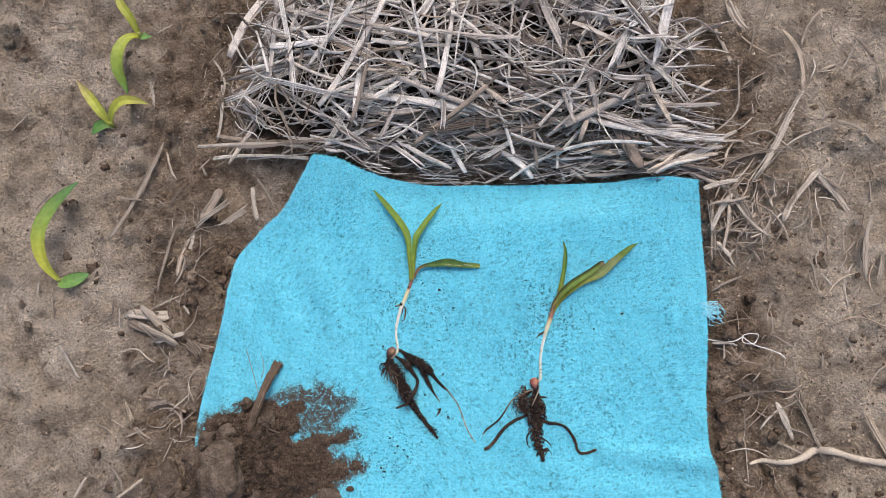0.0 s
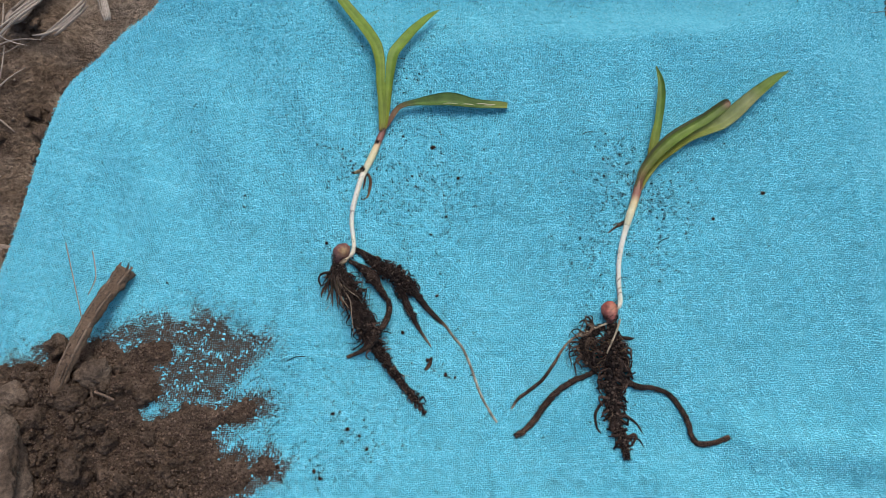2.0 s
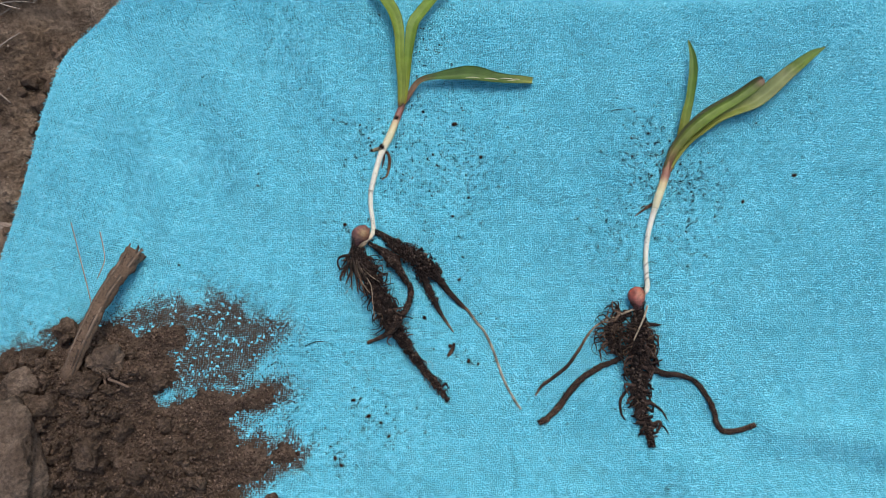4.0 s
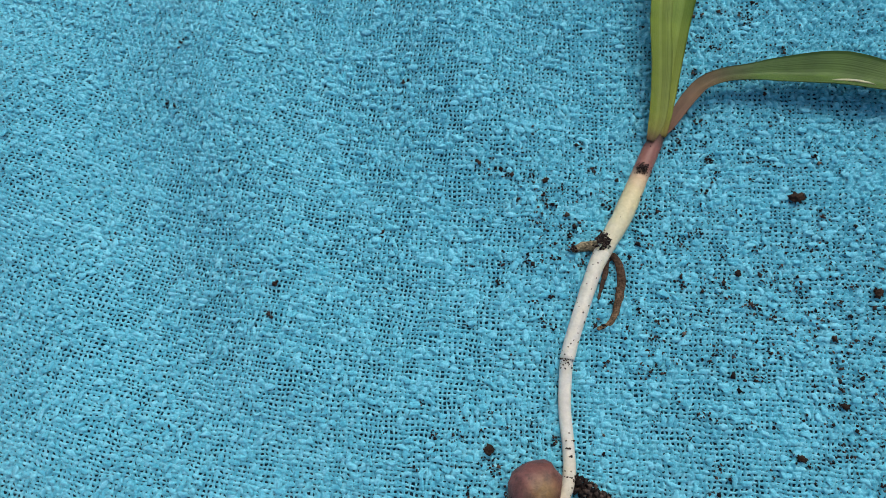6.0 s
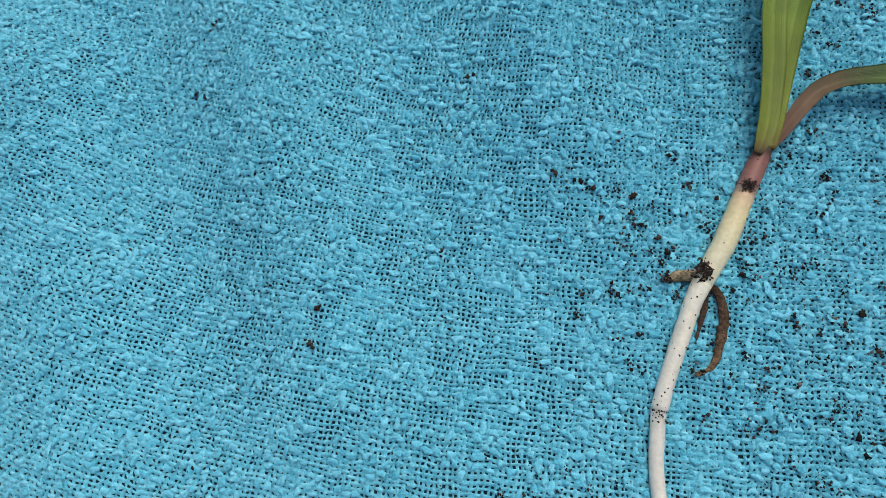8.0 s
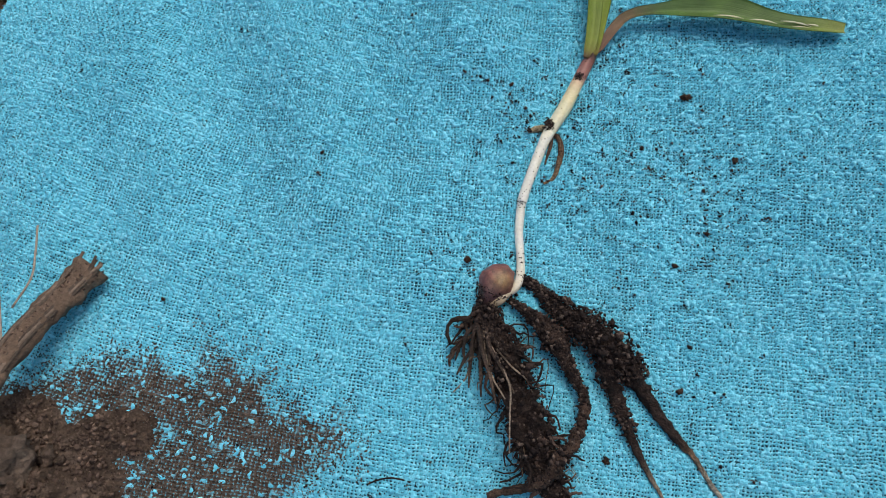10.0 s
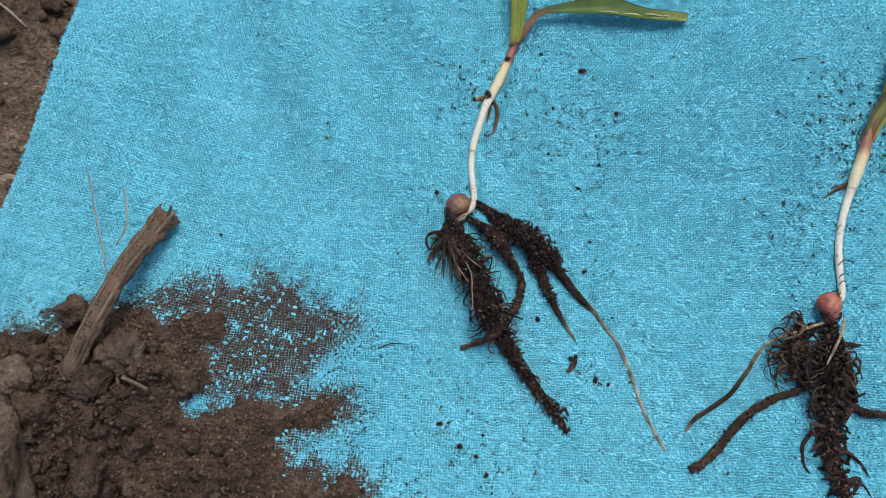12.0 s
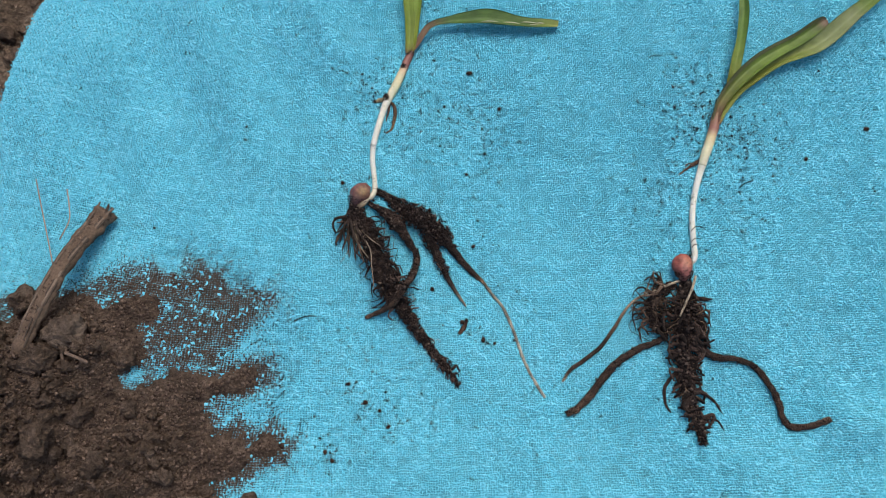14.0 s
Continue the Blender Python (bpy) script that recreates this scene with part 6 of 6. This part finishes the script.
# tangles of thin fibres beside the cloth and round the heap's foot
rng = np.random.default_rng(97)
for x0, y0, sx, sy, count, way, spread, lift in ((256, 88, 9, 15, 46, 60, 55, 7), (286, 98, 14, 12, 26, 50, 40, 5), (240, 124, 14, 8, 30, 15, 30, 6), (-92, 178, 8, 30, 34, 95, 25, 8), (-122, 96, 12, 22, 24, 70, 40, 3), (-150, 0, 18, 34, 40, 40, 60, 2), (252, -30, 16, 30, 26, 80, 50, 2), (222, 150, 10, 20, 24, 30, 40, 8), (330, 60, 16, 30, 22, 80, 30, 2), (300, 190, 26, 26, 26, 100, 40, 2)):
    tangle = thing("straw_tangle", "loose tangle of thin dry straw fibres on the soil", "straw", (x0 * MM, y0 * MM, -0.008), "straw tangles on the field")
    for k in range(int(count * 1.7)):
        x, y = rng.normal(x0, sx), rng.normal(y0, sy)
        if under_cloth(x * MM, y * MM) > 0.1:
            continue
        a, size = radians(rng.normal(way, spread)), rng.uniform(7, 30)
        dx, dy = math.cos(a) * size / 2, math.sin(a) * size / 2
        if bool(on_cloth_plan((x - dx) * MM, (y - dy) * MM)) or bool(on_cloth_plan((x + dx) * MM, (y + dy) * MM)):
            continue
        pts = np.array(curl(x - dx, y - dy, x + dx, y + dy, 0, rng.normal(0, 0.18), rng.uniform(0.18, 0.50) * (2.0 if rng.uniform() < 0.15 else 1), 7))
        pts[:, 2] = ground_z(pts[:, 0], pts[:, 1]).mean() + (1.5 + rng.uniform(0, lift)) * MM + np.linspace(-1, 1, 8) * rng.normal(0, 1.0) * MM
        pts[:, 3] *= np.array([0.5, 0.9, 1, 1.1, 1, 0.9, 0.8, 0.4])
        s = Soup()
        s.add(*tube(pts, 5, 0.7, 0.2, 500), (0.5, 0.45, 0.4))
        part("fibre", s, straw_field if rng.uniform() < 0.6 else straw_dull, tangle)

# broad flat stalk pieces on the heap
for k in range(22):
    x, y = rng.uniform(-80, 235), rng.uniform(140, 300)
    if float(mound_z(x * MM, y * MM)) < 0.026:
        continue
    a, size = radians(rng.normal(0, 50)), rng.uniform(24, 52)
    straw_between(x - math.cos(a) * size / 2, y - math.sin(a) * size / 2, x + math.cos(a) * size / 2, y + math.sin(a) * size / 2, rng.uniform(6, 10), "strip", k % 3 > 0, 0.0, 9, label="broad flat piece of weathered stalk on the straw heap", group=MOUND_GROUP, name="stalk_piece")

# crumpled husk, pale twig, white string
husk = thing("corn_husk", "crumpled dry grey husk on the bare soil", "husk", (-0.168, 0.038, 0.0))
for k, (x0, y0, x1, y1, w, b) in enumerate(((-184, 48, -152, 44, 9, 0.05), (-180, 40, -158, 30, 7, -0.1), (-170, 50, -150, 30, 6, 0.15), (-164, 36, -146, 26, 5, 0.1))):
    s = straw_mesh("strip", 0.034, w * MM, 300 + k)
    v = np.array(s.v)
    a = math.atan2(y1 - y0, x1 - x0)
    m = Matrix.Translation(((x0 + x1) / 2 * MM, (y0 + y1) / 2 * MM, float(ground_z((x0 + x1) / 2 * MM, (y0 + y1) / 2 * MM)) + (2 + 1.5 * k) * MM)) @ Matrix.Rotation(a, 4, "Z") @ Matrix.Rotation(0.4 * (k - 1.5), 4, "X")
    s.v = [tuple(m @ Vector(p)) for p in v]
    part("husk_leaf", s, straw_field, husk)


def on_ground(rows, up):
    return [(x * MM, y * MM, float(ground_z(x * MM, y * MM)) + (up + r * 0.8) * MM, r * MM) for x, y, r in rows]


s = Soup()
s.add(*tube(spline(on_ground([(240, -74, 0.8), (250, -73, 1.5), (262, -74, 1.8), (273, -72, 2.0), (284, -68.5, 2.4), (292, -68.5, 2.2), (308, -74, 2.0), (324, -77, 2.1), (345, -78, 1.8), (372, -74, 1.4)], 2.5), 6), 12, 0.9, 0.16, 160), (0.46, 0.38, 0.30))
tagged(part("twig", s, tinted_material("pale_twig", 0.7, 0.25, 700, 0.25, 0.0003), None), "smooth pale bent twig on the soil", "twig")

loop = [(252 + 4.2 * math.cos(a), 5.0 + 3.4 * math.sin(a), 0.34) for a in np.linspace(2.6, 2.6 + 2 * math.pi, 12)]
s = Soup()
s.add(*tube(spline(on_ground([(222, 8, 0.34), (232, 5, 0.34), (241, 4, 0.34), *loop, (254, 1, 0.34), (262, -2, 0.34), (268, -6, 0.34), (270, -9, 0.34)], 2.2), 5), 7), (0.72, 0.70, 0.66))
tagged(part("string", s, thread_skin, None), "thin white string with a loop on the soil", "string")


# ---- seedlings growing in the field ----
def standing(base, leaves, label):
    ob = thing("maize_seedling", label, "seedling", (base[0] * MM, base[1] * MM, float(ground_z(base[0] * MM, base[1] * MM))), "seedlings growing in the field")
    ob["on_cloth"] = 0
    gz = float(ground_z(base[0] * MM, base[1] * MM)) * 1000
    s = Soup()
    s.add(*tube([(base[0] * MM, base[1] * MM, (gz - 3) * MM, 1.5 * MM), (base[0] * MM, base[1] * MM, (gz + 4) * MM, 1.5 * MM), ((base[0] + 0.6) * MM, (base[1] + 0.5) * MM, (gz + 9) * MM, 1.4 * MM)], 10), (0.24, 0.26, 0.05))
    part("stem", s, plant_skin, ob)
    for rows, tints, fold in leaves:
        leaf_part([(x, y, w, max(h + gz, gz + 1)) for x, y, w, h in rows], tints, ob, fold)
    return ob


FRESH = [(0, (0.30, 0.30, 0.035)), (0.45, (0.22, 0.27, 0.04)), (1, (0.075, 0.16, 0.03))]
GOLD = [(0, (0.27, 0.29, 0.04)), (0.5, (0.32, 0.32, 0.05)), (1, (0.26, 0.24, 0.06))]
DEEP = [(0, (0.16, 0.26, 0.06)), (1, (0.07, 0.17, 0.04))]
SAGE = [(0, (0.34, 0.34, 0.05)), (0.3, (0.36, 0.36, 0.05)), (0.55, (0.20, 0.27, 0.05)), (0.8, (0.085, 0.17, 0.045)), (1, (0.06, 0.14, 0.04))]
SERE = [(0, (0.27, 0.29, 0.04)), (0.45, (0.36, 0.36, 0.06)), (0.8, (0.30, 0.24, 0.08)), (1, (0.36, 0.24, 0.13))]
standing((-241, 76), [([(-241, 76, 3, 6), (-246, 86, 7, 14), (-248.5, 98, 10, 19), (-247, 112, 11.5, 22), (-240, 127, 11, 22), (-230, 140, 7, 20), (-222, 149, 0.6, 17)], SAGE, 0.45), ([(-241, 76, 3, 6), (-237, 74, 8, 8), (-230, 75, 10.5, 8), (-224, 77.5, 8, 6), (-219, 80, 1, 4)], DEEP, 0.25)], "young maize seedling with a broad yellow-green leaf in the soil")
standing((-204, 196), [([(-204, 196, 3, 6), (-208, 204, 7, 14), (-214, 214, 7.5, 18), (-220, 222, 5, 19), (-226, 230, 0.6, 18)], SERE, 0.4), ([(-204, 196, 3, 6), (-198, 203, 7, 15), (-189, 208.5, 8, 19), (-179, 209, 6, 18), (-169, 206.5, 0.8, 15)], GOLD, 0.4), ([(-204, 196, 2.5, 4), (-209, 197, 7, 6), (-215, 195.5, 9, 6), (-222, 191, 1, 3)], DEEP, 0.2)], "young maize seedling with three yellowish leaves in the soil")
standing((-184, 270), [([(-184, 270, 3, 6), (-190, 265, 8, 13), (-195, 253, 10.5, 16), (-197, 240, 9.5, 13), (-195, 230, 6, 8), (-193, 222, 0.8, 5)], FRESH, 0.3), ([(-184, 270, 3, 6), (-187, 281, 6.5, 15), (-193, 292, 6, 20), (-197, 308, 0.6, 22)], GOLD, 0.4), ([(-184, 270, 2.5, 5), (-180, 268, 6, 8), (-174, 268, 1, 6)], DEEP, 0.2)], "young maize seedling with a drooping yellow-green leaf in the soil")
